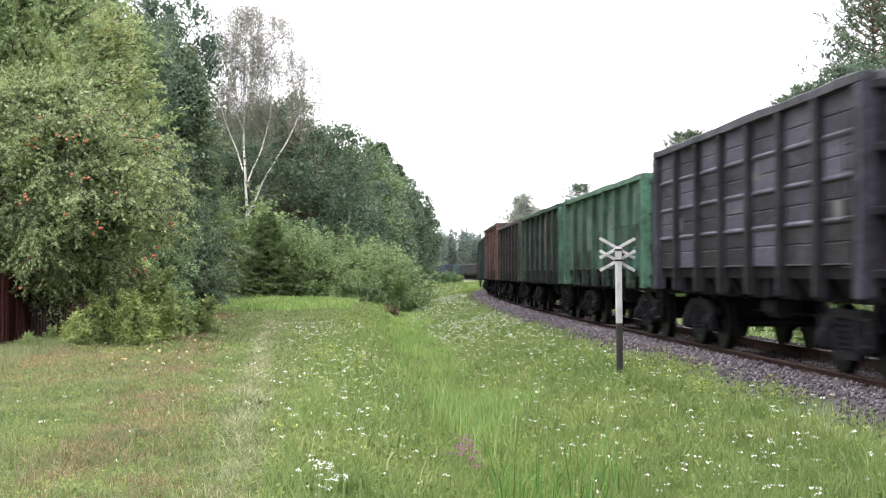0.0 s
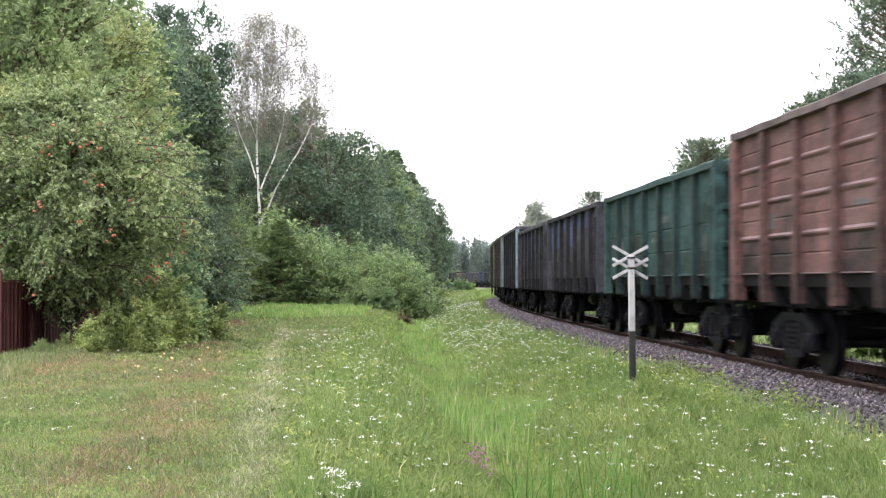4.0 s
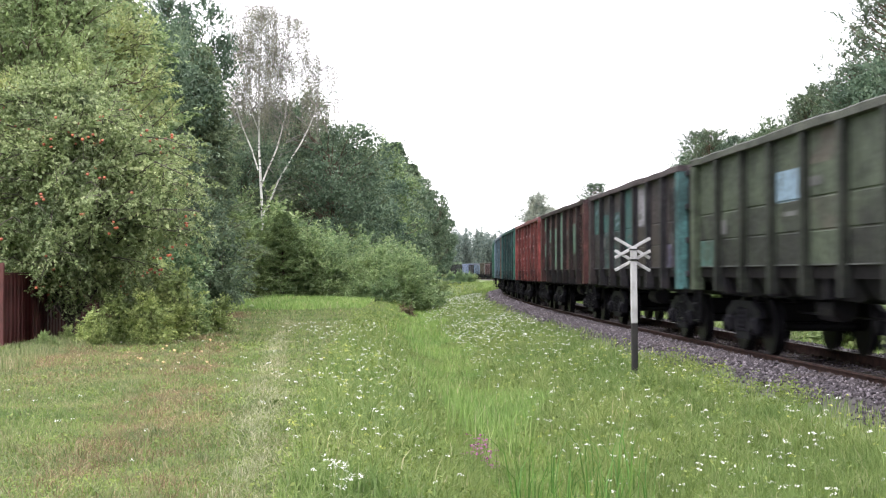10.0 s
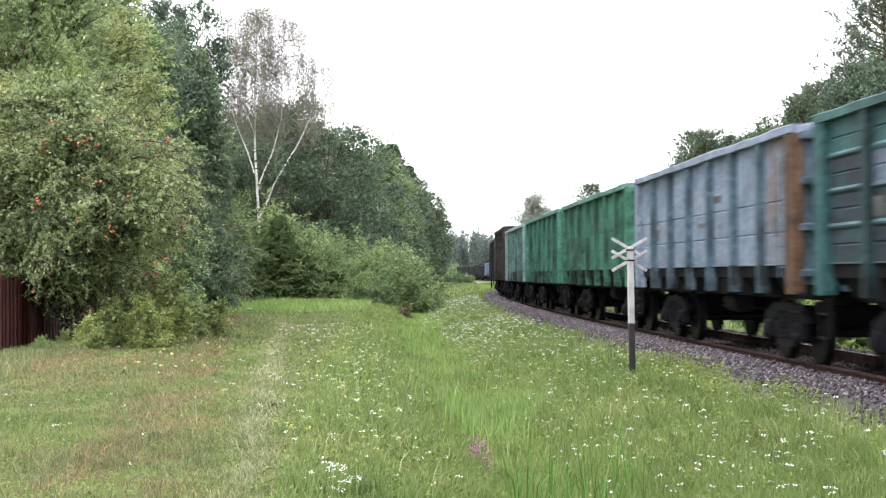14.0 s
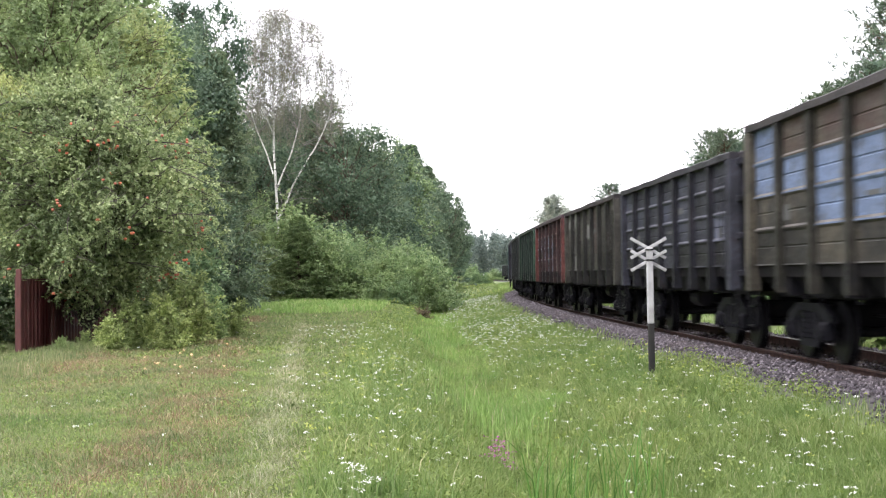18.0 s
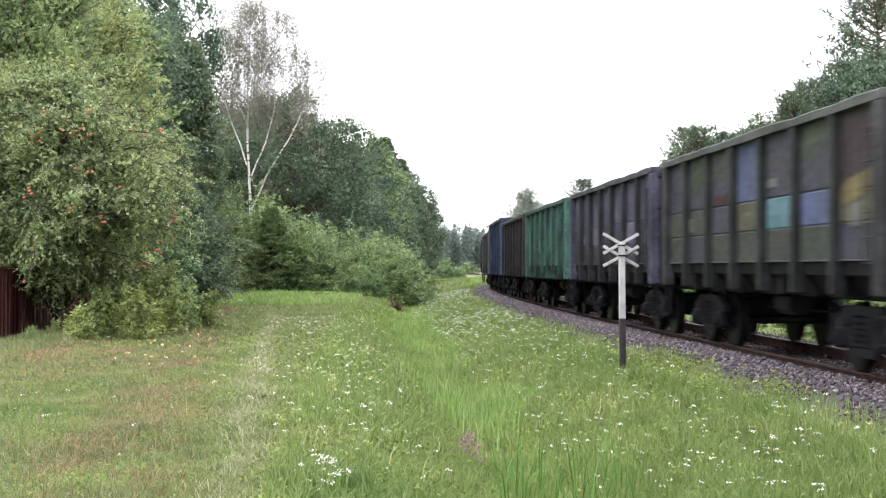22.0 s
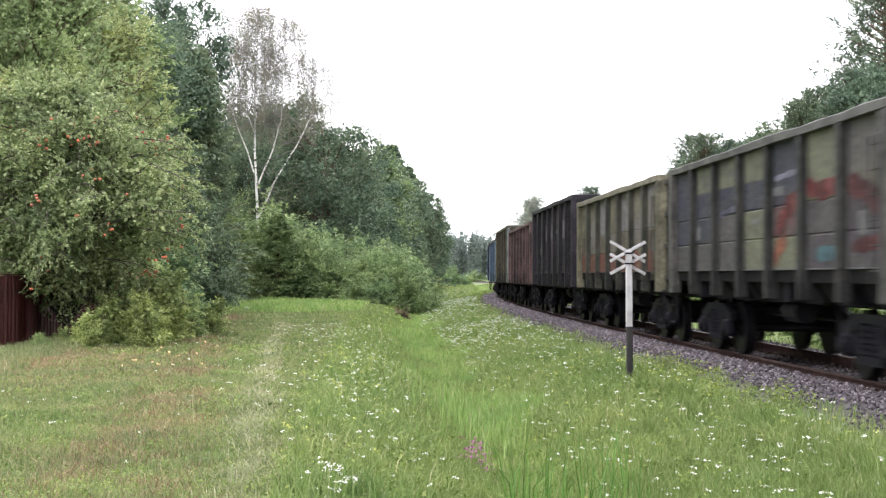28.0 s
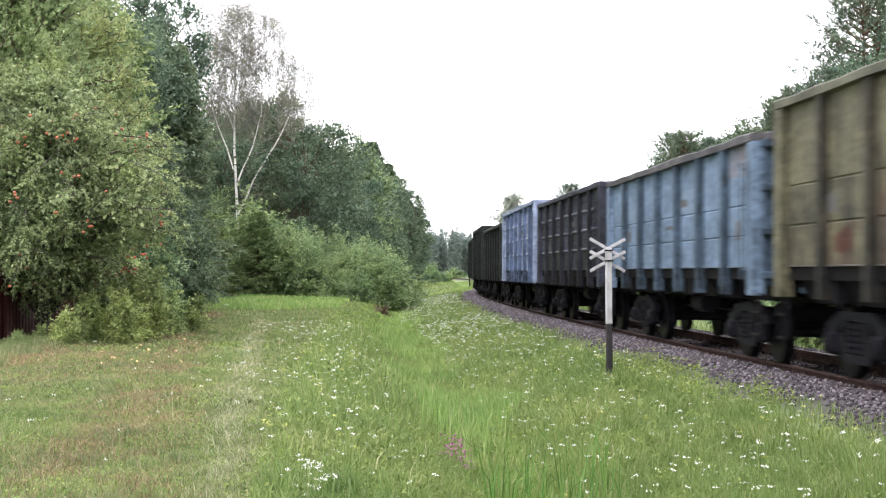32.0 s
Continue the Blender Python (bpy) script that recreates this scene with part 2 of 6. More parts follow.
BLADE_DRY = blade_material("dry_grass", (0.125, 0.095, 0.055), (0.22, 0.165, 0.102), (0.32, 0.25, 0.16), (0.47, 0.39, 0.27), 0.25)
BLADE_STRAW = blade_material("straw_grass", (0.22, 0.235, 0.14), (0.33, 0.34, 0.22), (0.43, 0.43, 0.31), (0.55, 0.52, 0.4), 0.25)
BLADE_DITCH = blade_material("ditch_grass", (0.155, 0.262, 0.072), (0.235, 0.362, 0.115), (0.31, 0.43, 0.165), (0.42, 0.396, 0.254), 0.12)
BLADE_REED = blade_material("reed_leaf", (0.06, 0.145, 0.03), (0.1, 0.22, 0.05), (0.16, 0.3, 0.08), (0.369, 0.403, 0.138), 0.08)
PETAL_WHITE = Mat("white_umbel", 0.7).colour((0.72, 0.72, 0.68)).m
PETAL_YELLOW = Mat("yellow_umbel", 0.7).colour((0.4, 0.43, 0.1)).m
PETAL_PURPLE = Mat("purple_petal", 0.7).colour((0.3, 0.1, 0.22)).m
APPLE_RED = leaf_material("red_apple", (0.34, 0.075, 0.055), (0.42, 0.13, 0.09), (0.48, 0.27, 0.16), 0.02, 0.35)
APPLE_PALE = leaf_material("fallen_apple", (0.6, 0.33, 0.2), (0.66, 0.45, 0.28), (0.68, 0.6, 0.42), 0.02, 0.4)


def plain_paint(name, light, stain, rough=0.6):
    k = Mat(name, rough)
    n = k.noise(k.coords((1, 1, 0.4)), 7, 5)
    return k.colour(k.ramp(n, (0.35, stain), (0.55, light))).bump(k.noise(k.coords(), 60, 3), 0.15, 0.004).m


POST_WHITE = plain_paint("white_post_paint", (0.4, 0.395, 0.41), (0.28, 0.275, 0.28))
POST_BLACK = plain_paint("black_post_paint", (0.015, 0.015, 0.016), (0.0275, 0.025, 0.024))
MARKING = plain_paint("faded_marking", (0.1, 0.1, 0.102), (0.03, 0.03, 0.031))
FENCE_RED = plain_paint("oxide_red_fence_paint", (0.085, 0.026, 0.025), (0.05, 0.018, 0.018))

# ---- mesh helpers ----


def part(name, bm, material, parent=None, label="", smooth=False):
    """Links a bmesh as one mesh object, under a thing or a part."""
    me = bpy.data.meshes.new(name)
    bm.to_mesh(me)
    bm.free()
    if smooth:
        me.polygons.foreach_set("use_smooth", [True] * len(me.polygons))
    me.materials.append(material)
    ob = new(name, me)
    ob.parent = parent
    return tagged(ob, label)


def sheet(name, verts, faces, material, parent=None, smooth=False):
    """Links numpy vertices and faces, all with the same number of corners, as one mesh object."""
    verts, faces = np.asarray(verts, np.float32), np.asarray(faces, np.int32)
    me = bpy.data.meshes.new(name)
    me.vertices.add(len(verts))
    me.vertices.foreach_set("co", verts.ravel())
    me.loops.add(faces.size)
    me.loops.foreach_set("vertex_index", faces.ravel())
    me.polygons.add(len(faces))
    me.polygons.foreach_set("loop_start", np.arange(len(faces), dtype=np.int32) * faces.shape[1])
    if smooth:
        me.polygons.foreach_set("use_smooth", np.ones(len(faces), bool))
    me.update(calc_edges=True)
    me.materials.append(material)
    ob = new(name, me)
    ob.parent = parent
    return ob


def box(bm, x0, x1, y0, y1, z0, z1, bevel=0.0):
    made = bmesh.ops.create_cube(bm, size=1, matrix=Matrix.Translation(((x0 + x1) / 2, (y0 + y1) / 2, (z0 + z1) / 2)) @ Matrix.Diagonal((abs(x1 - x0), abs(y1 - y0), abs(z1 - z0), 1)))
    if bevel:
        edges = list({e for v in made["verts"] for e in v.link_edges})
        bmesh.ops.bevel(bm, geom=edges, offset=bevel, segments=1, affect="EDGES")
    return bm


def rod(bm, a, b, r0, r1=None, sides=8):
    a, b = Vector(a), Vector(b)
    m = Matrix.Translation((a + b) / 2) @ (b - a).to_track_quat("Z", "Y").to_matrix().to_4x4()
    bmesh.ops.create_cone(bm, cap_ends=True, segments=sides, radius1=r0, radius2=r0 if r1 is None else r1, depth=(b - a).length, matrix=m)
    return bm


def extrude_outline(bm, points, y0, y1):
    """A plate with this outline in x and z, from y0 to y1."""
    a = [bm.verts.new((x, y0, z)) for x, z in points]
    b = [bm.verts.new((x, y1, z)) for x, z in points]
    bm.faces.new(a)
    bm.faces.new(b[::-1])
    for i in range(len(points)):
        j = (i + 1) % len(points)
        bm.faces.new((a[j], a[i], b[i], b[j]))
    return bm


# ---- the plan: the railway's line, distances along it from beside the camera ----
BEND = ((-2000, 0.0), (-40, 0.0), (-30, 0.0003), (0, 0.00048), (110, 0.00136), (140, 0.0), (178, 0.0), (200, -0.0008), (800, -0.0008))
TRACK_S = np.arange(-600.0, 900.0, 0.5)


def lay_track():
    k = np.interp(TRACK_S, *zip(*BEND))
    turn = np.concatenate([[0], np.cumsum((k[1:] + k[:-1]) / 2 * 0.5)])
    i = int(np.searchsorted(TRACK_S, 0))
    turn += -0.0636 - turn[i]
    x = np.cumsum(np.sin(turn)) * 0.5
    y = np.cumsum(np.cos(turn)) * 0.5
    return x + 6.751 - x[i], y + 15.0 - y[i], turn


TRACK_X, TRACK_Y, TRACK_TURN = lay_track()


def on_track(s):
    """Place and heading on the line, s metres along it."""
    return np.interp(s, TRACK_S, TRACK_X), np.interp(s, TRACK_S, TRACK_Y), np.interp(s, TRACK_S, TRACK_TURN)


def line_x(y):
    """Where the line crosses this y."""
    return np.interp(y, TRACK_Y, TRACK_X)


def ripple(x, y):
    return 0.03 * np.sin(x * 1.3 + 0.6 * y) + 0.025 * np.sin(y * 1.7 - x * 0.8) + 0.03 * np.sin(x * 0.37 - y * 0.29 + 1.0)


def land(x, y):
    """The ground's height: bed of the line, ditch beside it, the trodden way, woodland."""
    x, y = np.asarray(x, float), np.asarray(y, float)
    d = line_x(y) - x
    z = np.interp(d, PROFILE_D, PROFILE_Z)
    rough = np.clip((np.abs(d) - 2.2) / 2.0, 0, 1)
    return z + rough * ripple(x, y)


PROFILE_D = (-60, -9, -6, -2.6, -1.75, -0.95, -0.7, 0.7, 0.95, 1.75, 2.35, 3.2, 4.6, 5.5, 5.95, 6.4, 7.3, 8.0, 40, 120)
PROFILE_Z = (-0.5, -0.5, -0.9, -0.42, -0.12, -0.1, -0.21, -0.21, -0.1, -0.11, -0.37, -0.52, -0.74, -0.98, -1.04, -0.9, -0.36, -0.2, -0.2, 0.2)

# ---- ground ----


def spread(near, step, growth, far):
    """Grid marks from 0: even up to near, then wider and wider to far."""
    marks = list(np.arange(0, near, step))
    while marks[-1] < far:
        step *= growth
        marks.append(marks[-1] + step)
    return np.array(marks)


def worn_way(d, y):
    """How bare the trodden way is: two wheel ruts that part from the line as they lead away."""
    middle = 9.42 + 0.076 * (y - 10.8)
    worn = np.zeros_like(d)
    for rut, width, much in ((0.0, 0.55, 1.1), (1.7, 0.5, 0.2)):
        worn = np.maximum(worn, much * np.exp(-(((d - middle - rut) / width) ** 2)))
    worn = np.maximum(worn, 0.85 * np.exp(-(((d - 12.4) / 1.4) ** 2) - ((y - 28.5) / 5.5) ** 2))
    broken = 0.62 + 0.38 * np.sin(y * 0.7 + d * 2) * np.sin(y * 0.31 + 1) + 0.45 * np.sin(d * 5.3 + 1.7 * np.sin(y * 1.9)) * np.sin(y * 2.3 + d * 1.1)
    return np.clip(worn * 1.2 * broken, 0, 1) * (y < 85)


def make_ground():
    right = spread(12, 0.25, 1.12, 2500)
    d = np.concatenate([-right[:0:-1], right])
    ahead, behind = spread(110, 0.6, 1.1, 2800), spread(10, 1.5, 1.25, 2000)
    y = np.concatenate([-behind[:0:-1], ahead])
    gd, gy = np.meshgrid(d, y)
    gx = line_x(np.clip(gy, -500, 800)) - gd
    gz = land(gx, np.clip(gy, -500, 800))
    n, m = gd.shape
    i = np.arange(n * m).reshape(n, m)
    faces = np.stack([i[:-1, :-1], i[1:, :-1], i[1:, 1:], i[:-1, 1:]], -1).reshape(-1, 4)
    ob = sheet("ground", np.stack([gx, gy, gz], -1).reshape(-1, 3), faces, GROUND, smooth=True)
    for name, value in (("worn", worn_way(gd, gy)), ("stony", np.clip((2.2 - np.abs(gd)) / 0.25, 0, 1))):
        ob.data.attributes.new(name, "FLOAT", "POINT").data.foreach_set("value", np.clip(value, 0, 1).ravel().astype(np.float32))
    tagged(ob, "grassy meadow ground with a ditch and a trodden way", "ground", kind="structure")


make_ground()

# ---- railway line ----
RAIL_PROFILE = ((-0.066, -0.18), (0.066, -0.18), (0.066, -0.165), (0.012, -0.145), (0.01, -0.05), (0.036, -0.035), (0.036, -0.004), (0.03, 0.0), (-0.03, 0.0), (-0.036, -0.004), (-0.036, -0.035), (-0.01, -0.05), (-0.012, -0.145), (-0.066, -0.165))


def make_rail(side, name, parent):
    s = np.concatenate([np.arange(-60, 130, 1.5), np.arange(130, 620, 4.0)])
    x, y, turn = on_track(s)
    prof = np.array(RAIL_PROFILE)
    across = side * 0.797 + prof[:, 0]
    vx = x[:, None] + np.cos(turn)[:, None] * across
    vy = y[:, None] - np.sin(turn)[:, None] * across
    vz = np.broadcast_to(prof[:, 1], vx.shape)
    n, m = vx.shape
    i = np.arange(n * m).reshape(n, m)
    j = np.roll(i, -1, 1)
    faces = np.stack([i[:-1], i[1:], j[1:], j[:-1]], -1)
    ob = sheet(name, np.stack([vx, vy, vz], -1).reshape(-1, 3), faces.reshape(-1, 4), RAIL_SIDE, parent)
    ob.data.materials.append(RAIL_TOP)
    top = np.zeros((n - 1, m), np.int32)
    top[:, 7] = 1
    ob.data.polygons.foreach_set("material_index", top.ravel())
    tagged(ob, "rusty steel rail with a worn bright head")


def make_line():
    line = tagged(new("railway_track"), "single railway track with rusty rails on grey ballast", "railway track", kind="structure")
    for side in (-1, 1):
        make_rail(side, "rail", line)
    bm = box(bmesh.new(), -1.35, 1.35, -0.125, 0.125, -0.36, -0.185, 0.02)
    for side in (-1, 1):
        box(bm, side * 0.797 - 0.17, side * 0.797 + 0.17, -0.08, 0.08, -0.186, -0.172)
        for foot in (-0.12, 0.12):
            box(bm, side * 0.797 + foot - 0.03, side * 0.797 + foot + 0.03, -0.035, 0.035, -0.175, -0.135, 0.008)
    first = part("sleeper", bm, SLEEPER, line)
    for k in range(288):
        x, y, turn = on_track(-22 + 0.545 * k)
        m = pose(x, y, 0.0, 0, 0, -math.degrees(turn))
        if k:
            again = new("sleeper", first.data)
            again.parent = line
            again.matrix_basis = m
        else:
            first.matrix_basis = m


def rubble(points, size, rng):
    """Many small broken stones as one set of vertices and triangles."""
    shape = np.array([(1, 0, 0), (-1, 0, 0), (0, 1, 0), (0, -1, 0), (0, 0, 1), (0, 0, -1)], float)
    tri = np.array([(0, 2, 4), (2, 1, 4), (1, 3, 4), (3, 0, 4), (2, 0, 5), (1, 2, 5), (3, 1, 5), (0, 3, 5)])
    n = len(points)
    v = shape[None] * rng.uniform(0.55, 1.25, (n, 6, 1)) + rng.normal(0, 0.22, (n, 6, 3))
    turn = rng.uniform(0, 6.28, n)
    c, s = np.cos(turn)[:, None], np.sin(turn)[:, None]
    vx, vy = v[..., 0] * c - v[..., 1] * s, v[..., 0] * s + v[..., 1] * c
    v = np.stack([vx, vy, v[..., 2] * 0.75], -1) * size[:, None, None] + points[:, None]
    return v.reshape(-1, 3), (tri[None] + 6 * np.arange(n)[:, None, None]).reshape(-1, 3)


def make_ballast():
    rng = np.random.default_rng(4)
    sets = []
    for s0, s1, per, size in ((-6, 12, 430, 0.029), (12, 34, 340, 0.032), (34, 60, 150, 0.042), (60, 110, 40, 0.075)):
        for d0, d1, share in ((0.89, 2.4, 1.0), (-0.7, 0.7, 0.4), (-2.3, -0.95, 0.25)):
            n = int((s1 - s0) * (d1 - d0) * per * share)
            s, d = rng.uniform(s0, s1, n), rng.uniform(d0, d1, n)
            if d1 > 2.3:
                edge = 1.97 + 0.12 * np.sin(s * 1.1) + 0.09 * np.sin(s * 2.9 + 1)
                keep = d < edge + rng.normal(0, 0.12, n)
                s, d = s[keep], d[keep]
            clear = np.abs(np.abs(d) - 0.797) > 0.1
            s, d = s[clear], d[clear]
            x, y, turn = on_track(s)
            px, py = x - np.cos(turn) * d, y + np.sin(turn) * d
            pz = land(px, py) + rng.uniform(-0.01, 0.03, len(s))
            sets.append((np.stack([px, py, pz], -1), rng.uniform(0.55, 1.4, len(s)) * size))
    v, f = rubble(np.concatenate([a for a, _ in sets]), np.concatenate([b for _, b in sets]), rng)
    ob = sheet("ballast", v, f, STONE)
    tagged(ob, "grey and pinkish crushed stone ballast along the rails", "gravel", kind="stuff")


make_line()
make_ballast()

# ---- the crossing sign ----


def make_sign():
    x, y = 3.1, 27.2
    z = float(land(x, y))
    sign = tagged(new("level_crossing_sign"), "white double crossbuck sign on a white and black wooden post", "road sign")
    sign.matrix_basis = pose(x, y, z, 0, -0.6, 6)
    part("post", box(bmesh.new(), -0.056, 0.056, -0.045, 0.045, 0.95, 2.29, 0.012), POST_WHITE, sign, "white painted upper post")
    part("post_foot", box(bmesh.new(), -0.053, 0.053, -0.042, 0.042, -0.3, 0.95, 0.01), POST_BLACK, sign, "black tarred lower post")
    for mid in (2.27, 2.05):
        for lean in (30, -28):
            bm = box(bmesh.new(), -0.27, 0.27, -0.01, 0.01, -0.027, 0.027, 0.005)
            board = part("crossbuck_board", bm, POST_WHITE, sign)
            board.matrix_basis = pose(0, 0.064 + (0.024 if lean > 0 else 0), mid, 0, lean, 0)
            for side in (-1, 1):
                tip = part("board_tip", box(bmesh.new(), -0.045, 0.045, -0.01, 0.01, -0.027, 0.027, 0.005), POST_WHITE, board)
                tip.matrix_basis = pose(side * 0.316, 0, 0)
    for z in (2.06, 2.24):
        part("clamp", box(bmesh.new(), -0.064, 0.064, -0.062, 0.055, z - 0.012, z + 0.012, 0.004), IRON_GREY, sign)


make_sign()

# ---- the garden fence ----


def make_fence():
    a, b = Vector((-9.25, 31.4)), Vector((-9.42, 43.0))
    way = (b - a).normalized()
    turn = math.degrees(math.atan2(way.y, way.x))
    fence = tagged(new("garden_fence"), "oxide-red sheet metal garden fence overgrown by bushes", "fence")
    fence.matrix_basis = pose(a.x, a.y, float(land(a.x, a.y)), 0, 0, turn)
    length, step = (b - a).length, 0.58
    bm = bmesh.new()
    ridge = [(0, 0), (0.05, 0.02), (0.1, 0.02), (0.14, 0), (0.29, 0), (0.33, 0.02), (0.38, 0.02), (0.42, 0), (0.575, 0)]
    low = [bm.verts.new((x, y, 0.06)) for x, y in ridge]
    high = [bm.verts.new((x, y, 1.52)) for x, y in ridge]
    for i in range(len(ridge) - 1):
        bm.faces.new((low[i], low[i + 1], high[i + 1], high[i]))
    bmesh.ops.solidify(bm, geom=bm.faces[:], thickness=0.004)
    first = part("panel", bm, FENCE_RED, fence)
    for k in range(1, int(length / step)):
        again = new("panel", first.data)
        again.parent = fence
        again.matrix_basis = pose(k * step, 0, 0.012 * math.sin(k * 1.7))
    for k in range(int(length / 2.9) + 1):
        part("post", box(bmesh.new(), k * 2.9 - 0.03, k * 2.9 + 0.03, 0.03, 0.09, -0.2, 1.6, 0.006), FENCE_RED, fence)
    part("end_post", box(bmesh.new(), -0.11, -0.012, -0.05, 0.05, -0.2, 1.76, 0.008), FENCE_RED, fence, "taller red steel end post")
    part("top_cap", box(bmesh.new(), 0, length, -0.012, 0.034, 1.532, 1.56, 0.004), FENCE_RED, fence)
    for z in (0.4, 1.2):
        part("rail", box(bmesh.new(), 0, length, 0.022, 0.05, z, z + 0.04), FENCE_RED, fence)


make_fence()

# ---- plants ----


def tube(points, radii, sides=5):
    """A bent, tapering branch: vertices and faces of four corners."""
    p, r = np.asarray(points, float), np.asarray(radii, float)
    way = np.gradient(p, axis=0)
    way /= np.linalg.norm(way, axis=1)[:, None] + 1e-9
    aside = np.cross(way, (0.31, 0.94, 0.12))
    aside /= np.linalg.norm(aside, axis=1)[:, None] + 1e-9
    up = np.cross(way, aside)
    a = np.arange(sides) * 2 * np.pi / sides
    v = p[:, None] + r[:, None, None] * (np.cos(a)[None, :, None] * aside[:, None] + np.sin(a)[None, :, None] * up[:, None])
    n = len(p)
    i = np.arange(n * sides).reshape(n, sides)
    j = np.roll(i, -1, 1)
    return v.reshape(-1, 3), np.stack([i[:-1], j[:-1], j[1:], i[1:]], -1).reshape(-1, 4)


def joined(sets):
    v, f, at = [], [], 0
    for a, b in sets:
        v.append(a)
        f.append(b + at)
        at += len(a)
    return np.concatenate(v), np.concatenate(f)


def limb(rng, a, b, r0, r1, sag=0.0, wild=0.05, steps=5):
    a, b = np.asarray(a, float), np.asarray(b, float)
    t = np.linspace(0, 1, steps)[:, None]
    long = np.linalg.norm(b - a)
    p = a + (b - a) * t + rng.normal(0, wild * long, (steps, 3)) * np.sin(np.pi * t) + np.array([0, 0, sag * long]) * np.sin(np.pi * t)
    return tube(p, np.linspace(r0, r1, steps))


def leaves(rng, middle, size, aspect=0.5, up=0.4, hang=0.0):
    """One folded diamond for each leaf, turned at random, rather facing up and outward."""
    n = len(middle)
    normal = rng.normal(0, 1, (n, 3)) + np.array([0, 0, up])
    normal /= np.linalg.norm(normal, axis=1)[:, None]
    along = np.cross(normal, rng.normal(0, 1, (n, 3)))
    along[:, 2] -= hang
    along /= np.linalg.norm(along, axis=1)[:, None] + 1e-9
    across = np.cross(normal, along)
    length = size * rng.uniform(0.65, 1.3, (n, 1))
    a, b = along * length * 0.5, across * length * aspect * 0.5
    lift = normal * length * 0.08
    v = np.stack([middle - a, middle + b + lift, middle + a, middle - b + lift], 1)
    return v.reshape(-1, 3), np.arange(4 * n).reshape(n, 4)


def in_ball(rng, n, power=0.4):
    p = rng.normal(0, 1, (n, 3))
    p /= np.linalg.norm(p, axis=1)[:, None]
    return p * rng.uniform(0, 1, (n, 1)) ** power


def sprays(rng, a, b, each, size, aspect, droop=0.25, sag=0.1, loose=0.35):
    """Leaves to both sides of many twigs, from a to b, rather flat and facing up."""
    n = len(a)
    t = rng.uniform(0.1, 1.06, (n, each, 1))
    long = np.linalg.norm(b - a, axis=1)[:, None, None]
    way = ((b - a)[:, None] / (long + 1e-9)) * np.ones((1, each, 1))
    at = a[:, None] + (b - a)[:, None] * t
    at[..., 2:3] -= sag * long * t**2
    side = np.cross(way, (0.05, 0.03, 1.0))
    side /= np.linalg.norm(side, axis=2, keepdims=True) + 1e-9
    flip = np.where(np.arange(each) % 2, 1.0, -1.0)[None, :, None]
    along = 0.55 * way + 0.75 * flip * side + rng.normal(0, loose, at.shape)
    along[..., 2] -= droop
    along /= np.linalg.norm(along, axis=2, keepdims=True)
    normal = np.array([0, 0, 1.0]) + rng.normal(0, 0.15 + loose, at.shape)
    across = np.cross(normal, along)
    across /= np.linalg.norm(across, axis=2, keepdims=True) + 1e-9
    up = np.cross(along, across)
    length = size * rng.uniform(0.6, 1.3, (n, each, 1))
    at = at + along * length * 0.5
    half, wide, lift = along * length * 0.5, across * length * aspect * 0.5, up * length * 0.1
    v = np.stack([at - half, at + wide + lift, at + half, at - wide + lift], 2)
    return v.reshape(-1, 3), np.arange(4 * n * each).reshape(-1, 4)


